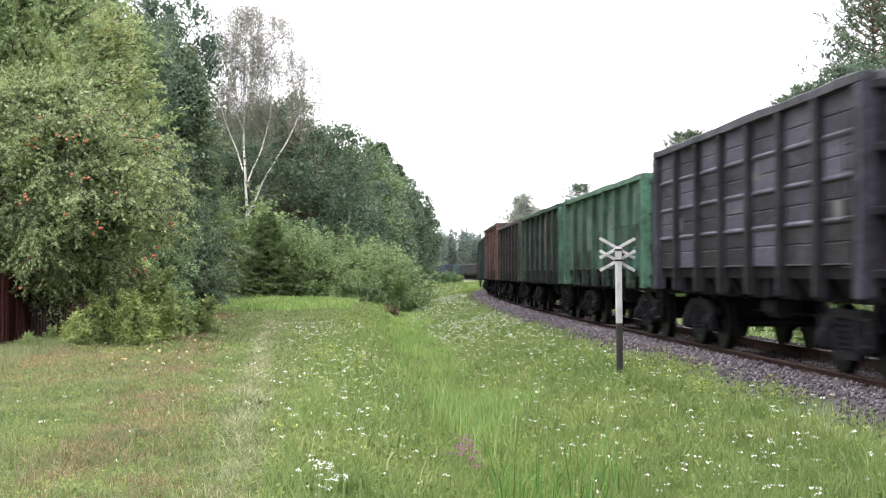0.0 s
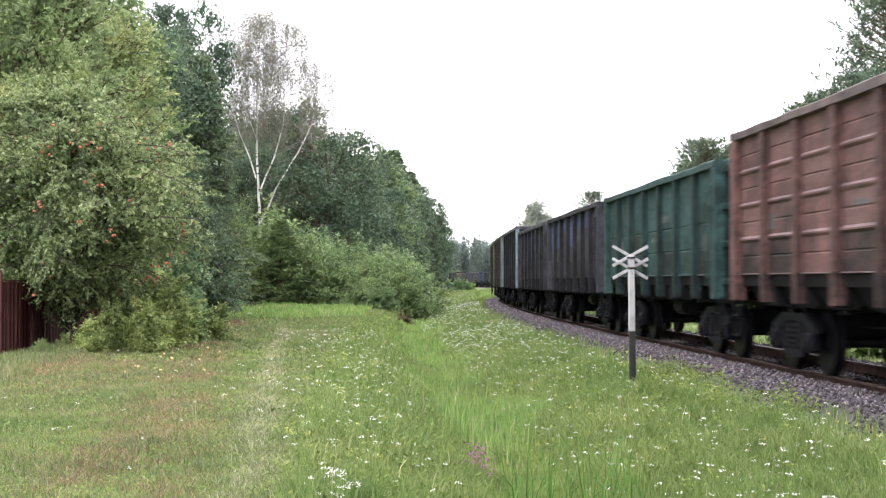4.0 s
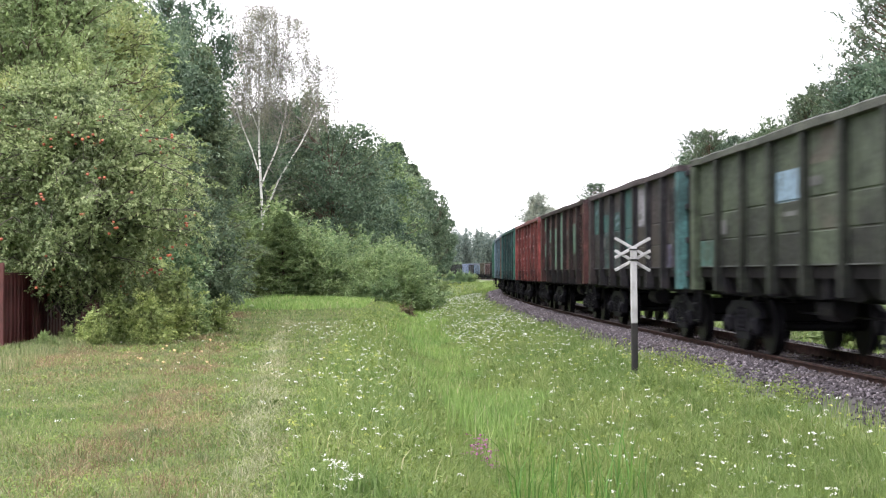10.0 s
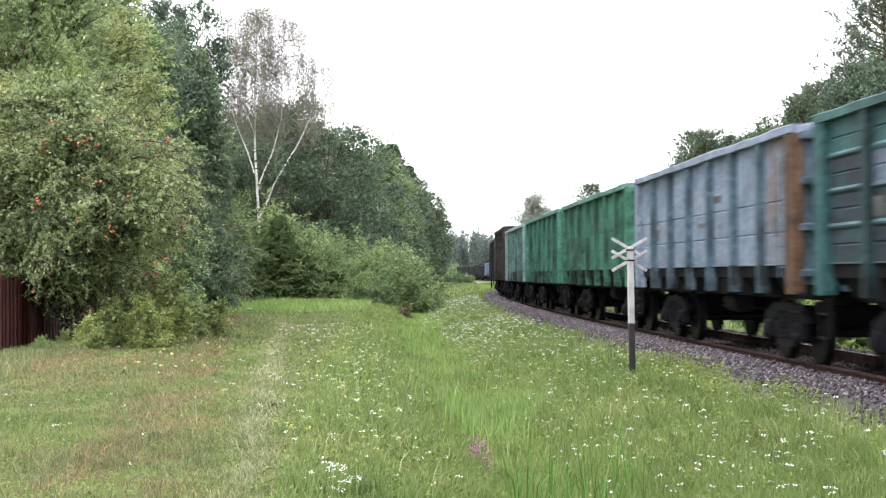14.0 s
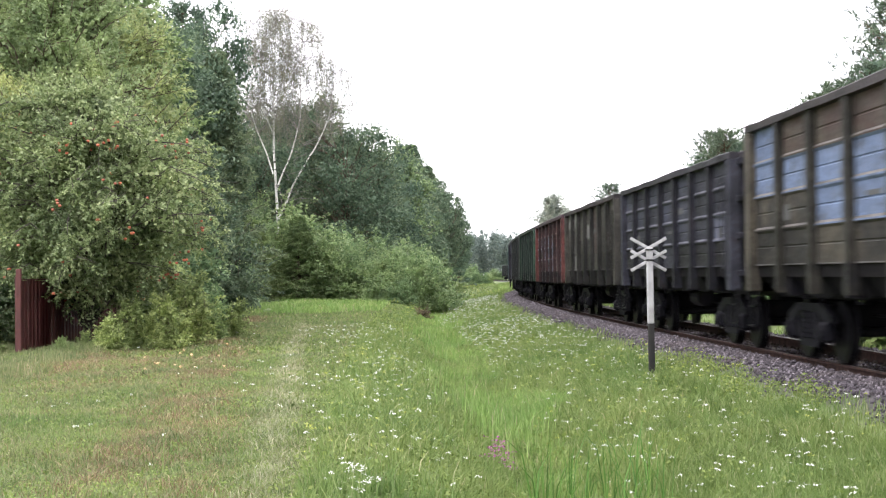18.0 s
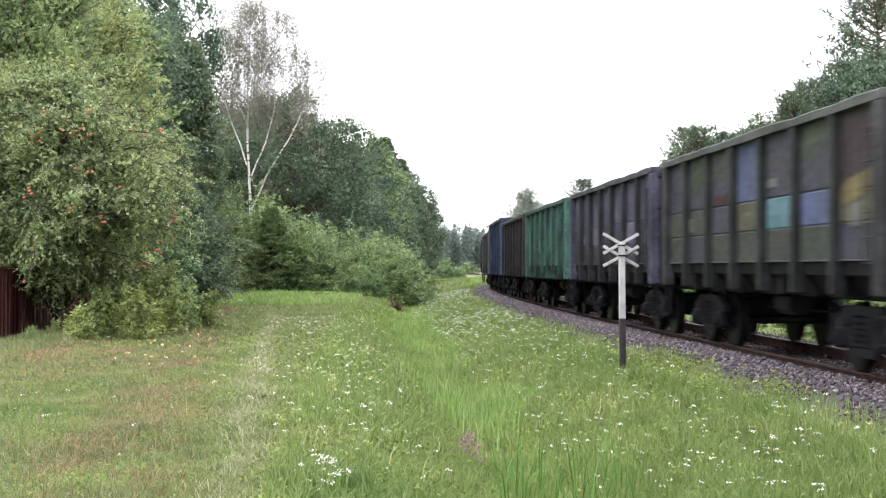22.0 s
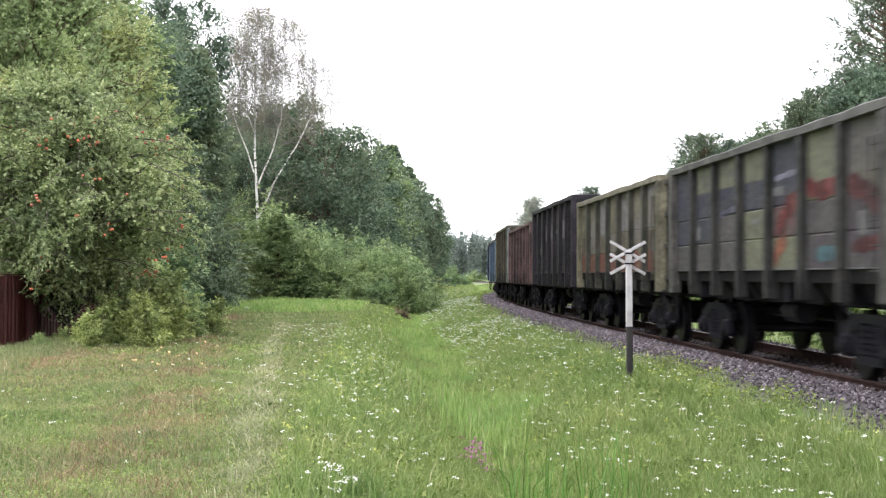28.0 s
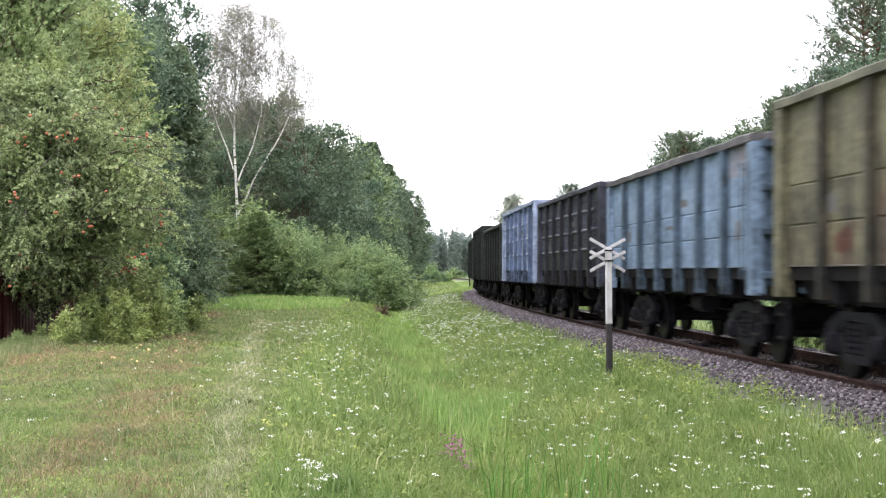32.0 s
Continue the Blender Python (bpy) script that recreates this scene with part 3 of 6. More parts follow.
def branchy(name, seed, height, width, boughs, twigs, each, leaf, leaf_mat, bark, low=0.2, trunk_r=None, twig=0.7, rise=0.3, aspect=0.5, droop=0.25, sag=0.12, lumpy=0.5, arch=0.12, bush=False, bare=0.3, loose=0.35, core=0.25):
    """A broadleaf tree or bush grown from its limbs: boughs to an uneven crown, twigs on them, leaves along the twigs."""
    rng = np.random.default_rng(seed)
    tree = new(name)
    r = trunk_r or height * 0.014
    mid_z, half = height * (1 + low) / 2, height * (1 - low) / 2
    trunk_z = np.linspace(-0.2, height * (0.3 if bush else 0.84), 6)
    bend = rng.normal(0, 0.016 * height, (6, 2)).cumsum(0)
    axis = np.concatenate([bend - bend[0], trunk_z[:, None]], 1)
    wood = [tube(axis, np.linspace(r, r * (0.6 if bush else 0.15), 6), 7)]
    tries = in_ball(rng, boughs * 4, 0.3)
    lump = np.array([noise.noise(Vector(p * 1.9) + Vector((seed * 3.1, 0, 0))) for p in tries])
    ends = tries[np.argsort(-(lump * lumpy + rng.uniform(0, 0.35, len(tries))))[:boughs]]
    a, b = [], []
    for p in ends:
        fat = 1 + 0.4 * noise.noise(Vector(p * 1.4) + Vector((0, seed * 1.7, 5)))
        taper = 1.0 - 0.3 * max(0, p[2])
        tip = np.array([p[0] * width / 2 * fat * taper, p[1] * width / 2 * fat * taper, mid_z + p[2] * half * (0.9 + 0.1 * fat)])
        tip[2] = max(tip[2], 0.06 * height)
        if bush:
            foot = np.array([tip[0] * 0.12, tip[1] * 0.12, rng.uniform(0, 0.1) * height])
        else:
            z = float(np.clip(tip[2] - rng.uniform(0.1, 0.35) * height, 0.07 * height, 0.8 * height))
            foot = np.array([np.interp(z, trunk_z, axis[:, 0]), np.interp(z, trunk_z, axis[:, 1]), z])
        long = np.linalg.norm(tip - foot)
        t = np.linspace(0, 1, 5)[:, None]
        line = foot + (tip - foot) * t + (rng.normal(0, 0.05 * long, (5, 3)) + np.array([0, 0, arch * long])) * np.sin(np.pi * t)
        wood.append(tube(line, np.linspace(r * rng.uniform(0.22, 0.4), r * 0.07, 5), 5))
        q = rng.uniform(0.3 if not bush else 0.15, 1.0, twigs)
        base = np.stack([np.interp(q, t[:, 0], line[:, i]) for i in range(3)], -1)
        out = tip / (np.linalg.norm(tip - (0, 0, mid_z)) + 0.3)
        out[2] = (tip[2] - mid_z) / (half + 0.3)
        way = 0.6 * out + rng.normal(0, 0.6, (twigs, 3)) + np.array([0, 0, rise])
        way /= np.linalg.norm(way, axis=1)[:, None]
        a.append(base)
        b.append(base + way * twig * rng.uniform(0.45, 1.25, (twigs, 1)))
    a, b = np.concatenate(a), np.concatenate(b)
    b[:, 2] = np.maximum(b[:, 2], 0.05)
    for k in np.flatnonzero(rng.uniform(0, 1, len(a)) < bare):
        wood.append(tube([a[k], (a[k] + b[k]) / 2 + (0, 0, 0.02), b[k]], [r * 0.07 + 0.004, r * 0.05 + 0.003, 0.003], 3))
    v, f = joined(wood)
    sheet("trunk", v, f, bark, tree, smooth=True)
    sets = [sprays(rng, a, b, each, leaf, aspect, droop, sag, loose)]
    if core:
        inner = np.repeat(a, max(1, int(each * core)), 0)
        inner = inner * np.array([0.8, 0.8, 1.0]) + rng.normal(0, twig * 0.3, inner.shape)
        inner[:, 2] = np.maximum(inner[:, 2], 0.1)
        sets.append(leaves(rng, inner, leaf * 1.3, 0.7))
    v, f = joined(sets)
    v[:, 2] = np.maximum(v[:, 2], 0.02)
    sheet("crown", v, f, leaf_mat, tree)
    return tree


def broad_tree(name, seed, height, width, clumps, per, leaf, leaf_mat, bark, low=0.25, lean=0.0, trunk_r=None, clump_size=0.16, aspect=0.55, fill=0.35, core=1.7, limbs=0.7, lumpy=1.0, upright=0.0):
    """A tree or bush: trunk, a limb to every spray of leaves, sprays within an uneven crown."""
    rng = np.random.default_rng(seed)
    tree = new(name)
    r = trunk_r or height * 0.014
    mid_z, half = height * (1 + low) / 2, height * (1 - low) / 2
    bend = rng.normal(0, 0.02 * height, (5, 2)).cumsum(0)
    trunk_z = np.linspace(-0.2, height * 0.86, 5)
    axis = np.stack([bend[:, 0] - bend[0, 0] + lean * trunk_z, bend[:, 1] - bend[0, 1], trunk_z], -1)
    wood = [tube(axis, np.linspace(r, r * 0.2, 5), 7)]
    blobs = []
    tries = in_ball(rng, clumps * 5)
    if low < 0:
        tries = tries[tries[:, 2] > -0.36]
    tries = tries[: clumps * 3]
    lump = [noise.noise(Vector(p * 1.7) + Vector((seed * 3.1, 0, 0))) for p in tries]
    order = np.argsort(-(np.linalg.norm(tries, axis=1) * fill + lumpy * np.array(lump)))[:clumps]
    for p in tries[order]:
        fat = 1 + 0.45 * noise.noise(Vector(p * 1.3) + Vector((0, seed * 1.7, 5)))
        taper = 1.0 - 0.35 * max(0, p[2])
        at = np.array([p[0] * width / 2 * fat * taper, p[1] * width / 2 * fat * taper, mid_z + p[2] * half * (0.85 + 0.15 * fat)])
        at[0] += lean * at[2]
        at[2] = max(at[2], 0.12 * height * max(0, low) + 0.15)
        blobs.append(at)
        from_z = max(0.05 * height, at[2] - rng.uniform(0.12, 0.3) * height)
        k = np.array([np.interp(from_z, trunk_z, axis[:, 0]), np.interp(from_z, trunk_z, axis[:, 1]), from_z])
        if rng.uniform() < limbs:
            wood.append(limb(rng, k, at, r * rng.uniform(0.2, 0.42), r * 0.06, 0.06, 0.05, 4))
    blobs = np.array(blobs)
    size = clump_size * height ** 0.5 * width ** 0.5
    where = np.repeat(blobs, per, 0)
    spread_r = np.repeat(rng.uniform(0.6, 1.3, len(blobs)), per)[:, None] * size
    middle = where + in_ball(rng, len(where), 0.55) * spread_r * np.array([1 - 0.25 * upright, 1 - 0.25 * upright, 0.7 + 0.6 * upright])
    middle[:, 2] = np.maximum(middle[:, 2], 0.05)
    some = max(3, per // 9)
    inner = np.repeat(blobs, some, 0)
    inner = inner + in_ball(rng, len(inner)) * size * 0.4
    inner[:, 2] = np.maximum(inner[:, 2], 0.15)
    v, f = joined(wood)
    sheet("trunk", v, f, bark, tree, smooth=True)
    v, f = joined([leaves(rng, middle, leaf, aspect, 0.4, -upright), leaves(rng, inner, leaf * core, 0.7)])
    sheet("crown", v, f, leaf_mat, tree)
    return tree


def conifer(name, seed, height, width, leaf_mat, bark, low=0.1, boughs=150, side=9, each=16, leaf=0.2, spruce=True, curl=0.25, thick=1.0):
    """A spruce or pine: straight trunk, boughs all round it, side shoots along each bough, needles along the shoots."""
    rng = np.random.default_rng(seed)
    tree = new(name)
    wood = [tube([(0, 0, -0.2), (0.015 * height * rng.normal(), 0, height * 0.5), (0, 0, height * 0.99)], [height * 0.013, height * 0.008, 0.012], 6)]
    a, b = [], []
    for k in range(boughs):
        q = ((k + rng.uniform(0, 1)) / boughs) ** 0.9
        z = height * (low + (0.98 - low) * q)
        reach = width / 2 * ((1 - q) ** 0.8 if spruce else math.sin(math.pi * min(1, 0.32 + 0.66 * q)) ** 0.8) + 0.05 * height * (1 - q) * 0.3
        turn = k * 2.4 + rng.uniform(-0.5, 0.5)
        long = reach * rng.uniform(0.55, 1.2) + 0.12
        lift = (0.55 * q - 0.22) if spruce else (0.15 + 0.55 * q)
        tip = np.array([math.cos(turn) * long, math.sin(turn) * long, min(z + lift * long, height * 0.995)])
        foot = np.array([0, 0, z - 0.05 * long])
        t = np.linspace(0, 1, 4)[:, None]
        line = foot + (tip - foot) * t - np.array([0, 0, curl * long * (0.6 if spruce else 0.35)]) * np.sin(np.pi * t)
        wood.append(tube(line, np.linspace(height * 0.0032 + 0.004, 0.004, 4), 4))
        u = rng.uniform(0.12 if spruce else 0.4, 1.0, side)
        base = np.stack([np.interp(u, t[:, 0], line[:, i]) for i in range(3)], -1)
        way = (tip - foot) / long
        across = np.array([-way[1], way[0], 0.0])
        shoot = 0.7 * way + across * np.where(np.arange(side) % 2, 1, -1)[:, None] * rng.uniform(0.4, 1.1, (side, 1)) + rng.normal(0, 0.12 if spruce else 0.35, (side, 3)) + np.array([0, 0, 0.0 if spruce else 0.35])
        a.append(base)
        b.append(base + shoot * (0.12 * thick + 0.34 * long * (1.1 - u[:, None])))
    a, b = np.concatenate(a), np.concatenate(b)
    tops = np.repeat(np.array([[0, 0, height * 0.93]]), 10, 0)
    a, b = np.concatenate([a, tops]), np.concatenate([b, tops + np.array([0, 0, height * 0.08]) * rng.uniform(0.3, 1, (10, 1)) + rng.normal(0, 0.07, (10, 3))])
    v, f = joined(wood)
    sheet("trunk", v, f, bark, tree, smooth=True)
    v, f = sprays(rng, a, b, each, leaf, 0.28, 0.1 if spruce else -0.15, 0.15 if spruce else 0.0, 0.5 if spruce else 0.75)
    v[:, 2] = np.maximum(v[:, 2], 0.03)
    sheet("crown", v, f, leaf_mat, tree)
    return tree


def birch(name, seed, height, width):
    """A birch: one pale stem that forks low down to one side, bare below, with a thin crown of hanging twigs."""
    rng = np.random.default_rng(seed)
    tree = new(name)
    wood, thin, middle = [], [], []
    h, w = height, width
    stems = (
        (((0.3, 0, -0.2), (0.15, 0, 0.25 * h), (-0.15, 0.1, 0.48 * h), (-0.2, 0.1, 0.7 * h), (0.1, 0, 0.88 * h), (0.05, 0, 0.97 * h)), 0.17),
        (((0.2, 0, 0.27 * h), (0.1 * w, 0.2, 0.38 * h), (0.23 * w, 0.3, 0.5 * h), (0.33 * w, 0.3, 0.62 * h), (0.36 * w, 0.2, 0.76 * h)), 0.11),
        (((0.0, 0, 0.36 * h), (0.09 * w, -0.3, 0.47 * h), (0.15 * w, -0.4, 0.6 * h), (0.17 * w, -0.5, 0.78 * h), (0.16 * w, -0.5, 0.9 * h)), 0.09),
        (((-0.1, 0, 0.42 * h), (-0.1 * w, 0.4, 0.55 * h), (-0.17 * w, 0.6, 0.68 * h), (-0.2 * w, 0.6, 0.84 * h)), 0.08),
        (((-0.15, 0, 0.55 * h), (-0.1 * w, -0.3, 0.68 * h), (-0.12 * w, -0.4, 0.92 * h)), 0.06),
        (((0.0, 0, 0.62 * h), (0.08 * w, 0.3, 0.76 * h), (0.07 * w, 0.3, 0.95 * h)), 0.06),
    )
    for points, r in stems:
        p = np.array(points, float)
        u = np.linspace(0, len(p) - 1, 3 * len(p))
        line = np.stack([np.interp(u, np.arange(len(p)), p[:, i]) for i in range(3)], -1)
        line += np.stack([np.convolve(rng.normal(0, 0.09, len(u) + 2), (0.3, 0.4, 0.3), "valid") for _ in range(3)], -1)
        wood.append(tube(line, np.linspace(r * 0.8, 0.022, len(line)), 6))
        top = line[line[:, 2] > 0.56 * h]
        for k in range(38):
            base = top[rng.integers(len(top))] + rng.normal(0, 0.05, 3)
            turn = rng.uniform(0, 6.28)
            reach = w * rng.uniform(0.08, 0.26)
            tip = base + np.array([math.cos(turn) * reach, math.sin(turn) * reach, reach * rng.uniform(0.3, 0.9)])
            tip[2] = min(tip[2], h * (1.0 - 0.25 * (np.hypot(tip[0], tip[1]) / (0.5 * w)) ** 2))
            thin.append(limb(rng, base, tip, 0.026, 0.008, 0.06, 0.05, 4))
            for j in range(6):
                hook = base + (tip - base) * rng.uniform(0.3, 1.05) + rng.normal(0, 0.25, 3)
                drop = rng.uniform(0.7, 2.3)
                sway = rng.normal(0, 0.12, (2, 3)) * (1, 1, 0)
                thin.append(tube([hook, hook + sway[0] - (0, 0, drop * 0.5), hook + sway[1] - (0, 0, drop)], [0.008, 0.006, 0.004], 3))
                along = rng.uniform(0.0, 1.0, (38, 1))
                middle.append(hook + along * np.array([0, 0, -drop]) + rng.normal(0, 0.14, (38, 3)))
    for k in range(26):
        z = rng.uniform(0.3, 0.52) * h
        base = np.array([0.12 * w * (z / h - 0.27) / 0.2, 0.1, z])
        tip = base + np.array([rng.uniform(-1.2, 3.4), rng.normal(0, 0.8), rng.uniform(-0.3, 1.2)])
        thin.append(limb(rng, base, tip, 0.022, 0.006, 0.05, 0.06, 4))
    v, f = joined(wood)
    sheet("trunk", v, f, BARK_BIRCH, tree, smooth=True)
    v, f = joined(thin)
    tagged(sheet("twig_veil", v, f, BARK_TWIG, tree), "thin grey hanging twigs")
    v, f = leaves(rng, np.concatenate(middle), 0.09, 0.7, 0.1, 0.6)
    sheet("crown", v, f, LEAF_BIRCH, tree)
    return tree


def stand(tree, x, y, turn=0.0, size=1.0, tall=1.0):
    tree.matrix_basis = pose(x, y, float(land(x, y)) - 0.05, 0, 0, turn) @ Matrix.Diagonal((size, size, size * tall, 1))
    return tree


def again(tree, x, y, turn, size=1.0, tall=1.0):
    made = copy_thing(tree, Matrix.Identity(4))
    return stand(made, x, y, turn, size, tall)


def apple_tree():
    tree = branchy("apple_tree", 11, 5.9, 7.0, 250, 17, 34, 0.08, LEAF_APPLE, BARK_DARK, 0.2, 0.1, 0.62, 0.12, 0.52, 0.28, 0.3, 0.08, 0.2, False, 0.4, 0.55, 0.35)
    tagged(tree, "apple tree full of small red apples beside the fence", "tree")
    rng = np.random.default_rng(12)
    crown = next(c for c in tree.children if c.name.startswith("crown")).data
    co = np.empty(len(crown.vertices) * 3, np.float32)
    crown.vertices.foreach_get("co", co)
    co = co.reshape(-1, 3)
    bm = bmesh.new()
    bmesh.ops.create_uvsphere(bm, u_segments=8, v_segments=6, radius=0.035)
    for v in bm.verts:
        v.co.z *= 0.88
        v.co.xy *= 1.0 + 0.12 * (v.co.z > 0)
    high = co[(co[:, 2] > 1.0) & (co[:, 2] < 5.4)]
    out = np.linalg.norm((high - (0, 0, 3.2)) / (3.5, 3.5, 2.7), axis=1)
    outer = high[out > np.percentile(out, 70)]
    outer = outer[rng.permutation(len(outer))]
    first = part("apple", bm, APPLE_RED, tree, "small red apple", True)
    k = 0
    for p in outer[:130]:
        for _ in range(rng.choice((1, 1, 2, 3, 4))):
            q = p + rng.normal(0, 0.09, 3)
            fruit = first if k == 0 else new("apple", first.data)
            fruit.parent = tree
            fruit.matrix_basis = pose(q[0] * 1.02, q[1] * 1.02, q[2] - 0.05)
            k += 1
    return stand(tree, -8.75, 34.6, 20)


apple_tree()
KINDS = {
    "maple": branchy("maple_tree", 21, 12.5, 8.0, 190, 17, 25, 0.13, LEAF_FRESH, BARK, 0.1, None, 1.0, 0.5, 0.5, 0.2, 0.1, 0.7, loose=0.5),
    "grove": branchy("broadleaf_tree", 22, 13.5, 8.5, 150, 15, 13, 0.25, LEAF_MID, BARK, 0.1, None, 1.1, 0.35, 0.5, 0.2, 0.1, 0.8, bare=0.1),
    "oak": broad_tree("oak_tree", 23, 14, 9.5, 135, 150, 0.2, LEAF_DARK, BARK, 0.1, 0, None, 0.13),
    "alder": broad_tree("alder_tree", 24, 13, 7, 125, 170, 0.17, LEAF_DARK, BARK, 0.15, 0, None, 0.13, 0.55, 0.35, 1.7, 0.7, 0.6),
    "shrub": branchy("shrub", 25, 3.2, 3.8, 90, 12, 14, 0.13, LEAF_SHRUB, BARK, -0.3, 0.03, 0.5, 0.45, 0.5, 0.2, 0.1, 0.6, 0.05, True, 0.08),
    "hazel": branchy("hazel_bush", 26, 4.2, 4.0, 95, 12, 14, 0.16, LEAF_MID, BARK, -0.3, 0.04, 0.6, 0.35, 0.55, 0.25, 0.15, 0.7, 0.08, True, 0.08),
    "vine": branchy("sapling", 32, 1.6, 1.5, 40, 12, 15, 0.08, LEAF_VINE, BARK, -0.3, 0.02, 0.3, 0.4, 0.55, 0.25, 0.1, 0.7, 0.05, True, 0.25),
    "thuja": branchy("dark_bush", 33, 4.0, 3.6, 110, 13, 14, 0.13, LEAF_DARK, BARK, -0.25, 0.04, 0.5, 0.0, 0.4, 0.35, 0.25, 0.5, 0.08, True, 0.05),
    "dock": branchy("dried_dock", 34, 1.0, 0.9, 22, 9, 9, 0.06, LEAF_RUST, BARK, -0.3, 0.015, 0.22, 0.5, 0.5, 0.2, 0.1, 0.5, 0.05, True, 0.3),
    "pine": conifer("pine_tree", 27, 14, 5.6, NEEDLE, BARK_PINE, 0.25, 130, 8, 13, 0.2, False, 0.3, 2.2),
    "poplar": branchy("grey_tree", 30, 14, 8, 150, 14, 12, 0.26, LEAF_HAZE_PALE, BARK_TWIG, 0.12, None, 1.1, 0.5, 0.45, 0.1, 0.05, 0.8, bare=0.2),
    "spruce": conifer("spruce_tree", 28, 9, 4.0, NEEDLE_SOFT, BARK, 0.03, 190, 10, 16, 0.2),
    "fir": conifer("young_spruce", 29, 5.5, 4.6, NEEDLE_YOUNG, BARK, 0.02, 210, 11, 15, 0.15, True, 0.2, 1.4),
}
KINDS["far_oak"] = broad_tree("oak_tree", 41, 14, 9.5, 120, 85, 0.3, LEAF_DARK, BARK, 0.1, 0, None, 0.13)
KINDS["far_alder"] = broad_tree("alder_tree", 42, 13, 7, 110, 80, 0.29, LEAF_DARK, BARK, 0.15, 0, None, 0.13, 0.55, 0.35, 1.7, 0.7, 0.6)
KINDS["far_pine"] = conifer("pine_tree", 43, 14, 5.6, NEEDLE, BARK_PINE, 0.25, 110, 7, 9, 0.3, False, 0.3, 2.4)
KINDS["far_hazel"] = branchy("hazel_bush", 44, 4.2, 4.0, 70, 9, 9, 0.26, LEAF_MID, BARK, -0.3, 0.04, 0.6, 0.35, 0.55, 0.25, 0.15, 0.7, 0.08, True, 0.0)
LABELS = {
    "maple": ("tall bright green broadleaf tree at the wood's edge", "tree"),
    "grove": ("tall mid-green broadleaf tree in the wood", "tree"),
    "oak": ("dark green dense oak at the wood's edge", "tree"),
    "alder": ("slender dark green tree in the wood", "tree"),
    "shrub": ("bright green leafy shrub growing by the ditch", "bush"),
    "hazel": ("dense green hazel bush at the edge of the grass", "bush"),
    "pine": ("dark pine with a reddish trunk behind the railway", "tree"),
    "poplar": ("hazy grey-green tree standing far off", "tree"),
    "spruce": ("dark green spruce standing among bushes", "tree"),
    "dock": ("dried rust-brown weed standing in the ditch", "weed"),
    "fir": ("young green spruce with branches down to the grass", "tree"),
    "vine": ("light green leafy sapling growing before the fence", "bush"),
    "thuja": ("dense dark green bush beside the apple tree", "bush"),
}
GROVES = {"vine": "saplings along the fence", "shrub": "bushes along the ditch", "hazel": "bushes along the ditch", "pine": "trees behind the railway"}
FIRST = set()


def plant(kind, x, y, tall, wide=1.0):
    """One plant of a kind, tall metres high."""
    far = "far_" + kind
    model = far if far in KINDS and (y > 135 or (kind == "hazel" and (x > 3 or y > 110))) else kind
    made = KINDS[model]
    base = {"maple": 12.5, "grove": 13.5, "oak": 14, "alder": 13, "shrub": 3.2, "hazel": 4.2, "pine": 14, "poplar": 14, "spruce": 9, "fir": 5.5, "vine": 1.6, "dock": 1.0, "thuja": 4.0}[kind]
    turn = (x * 37.7 + y * 91.3) % 360
    scale = tall / base * wide
    if model in FIRST:
        made = again(made, x, y, turn, scale, 1 / wide)
    else:
        FIRST.add(model)
        stand(made, x, y, turn, scale, 1 / wide)
    tagged(made, *LABELS[kind], GROVES.get(kind, "trees of the wood"))


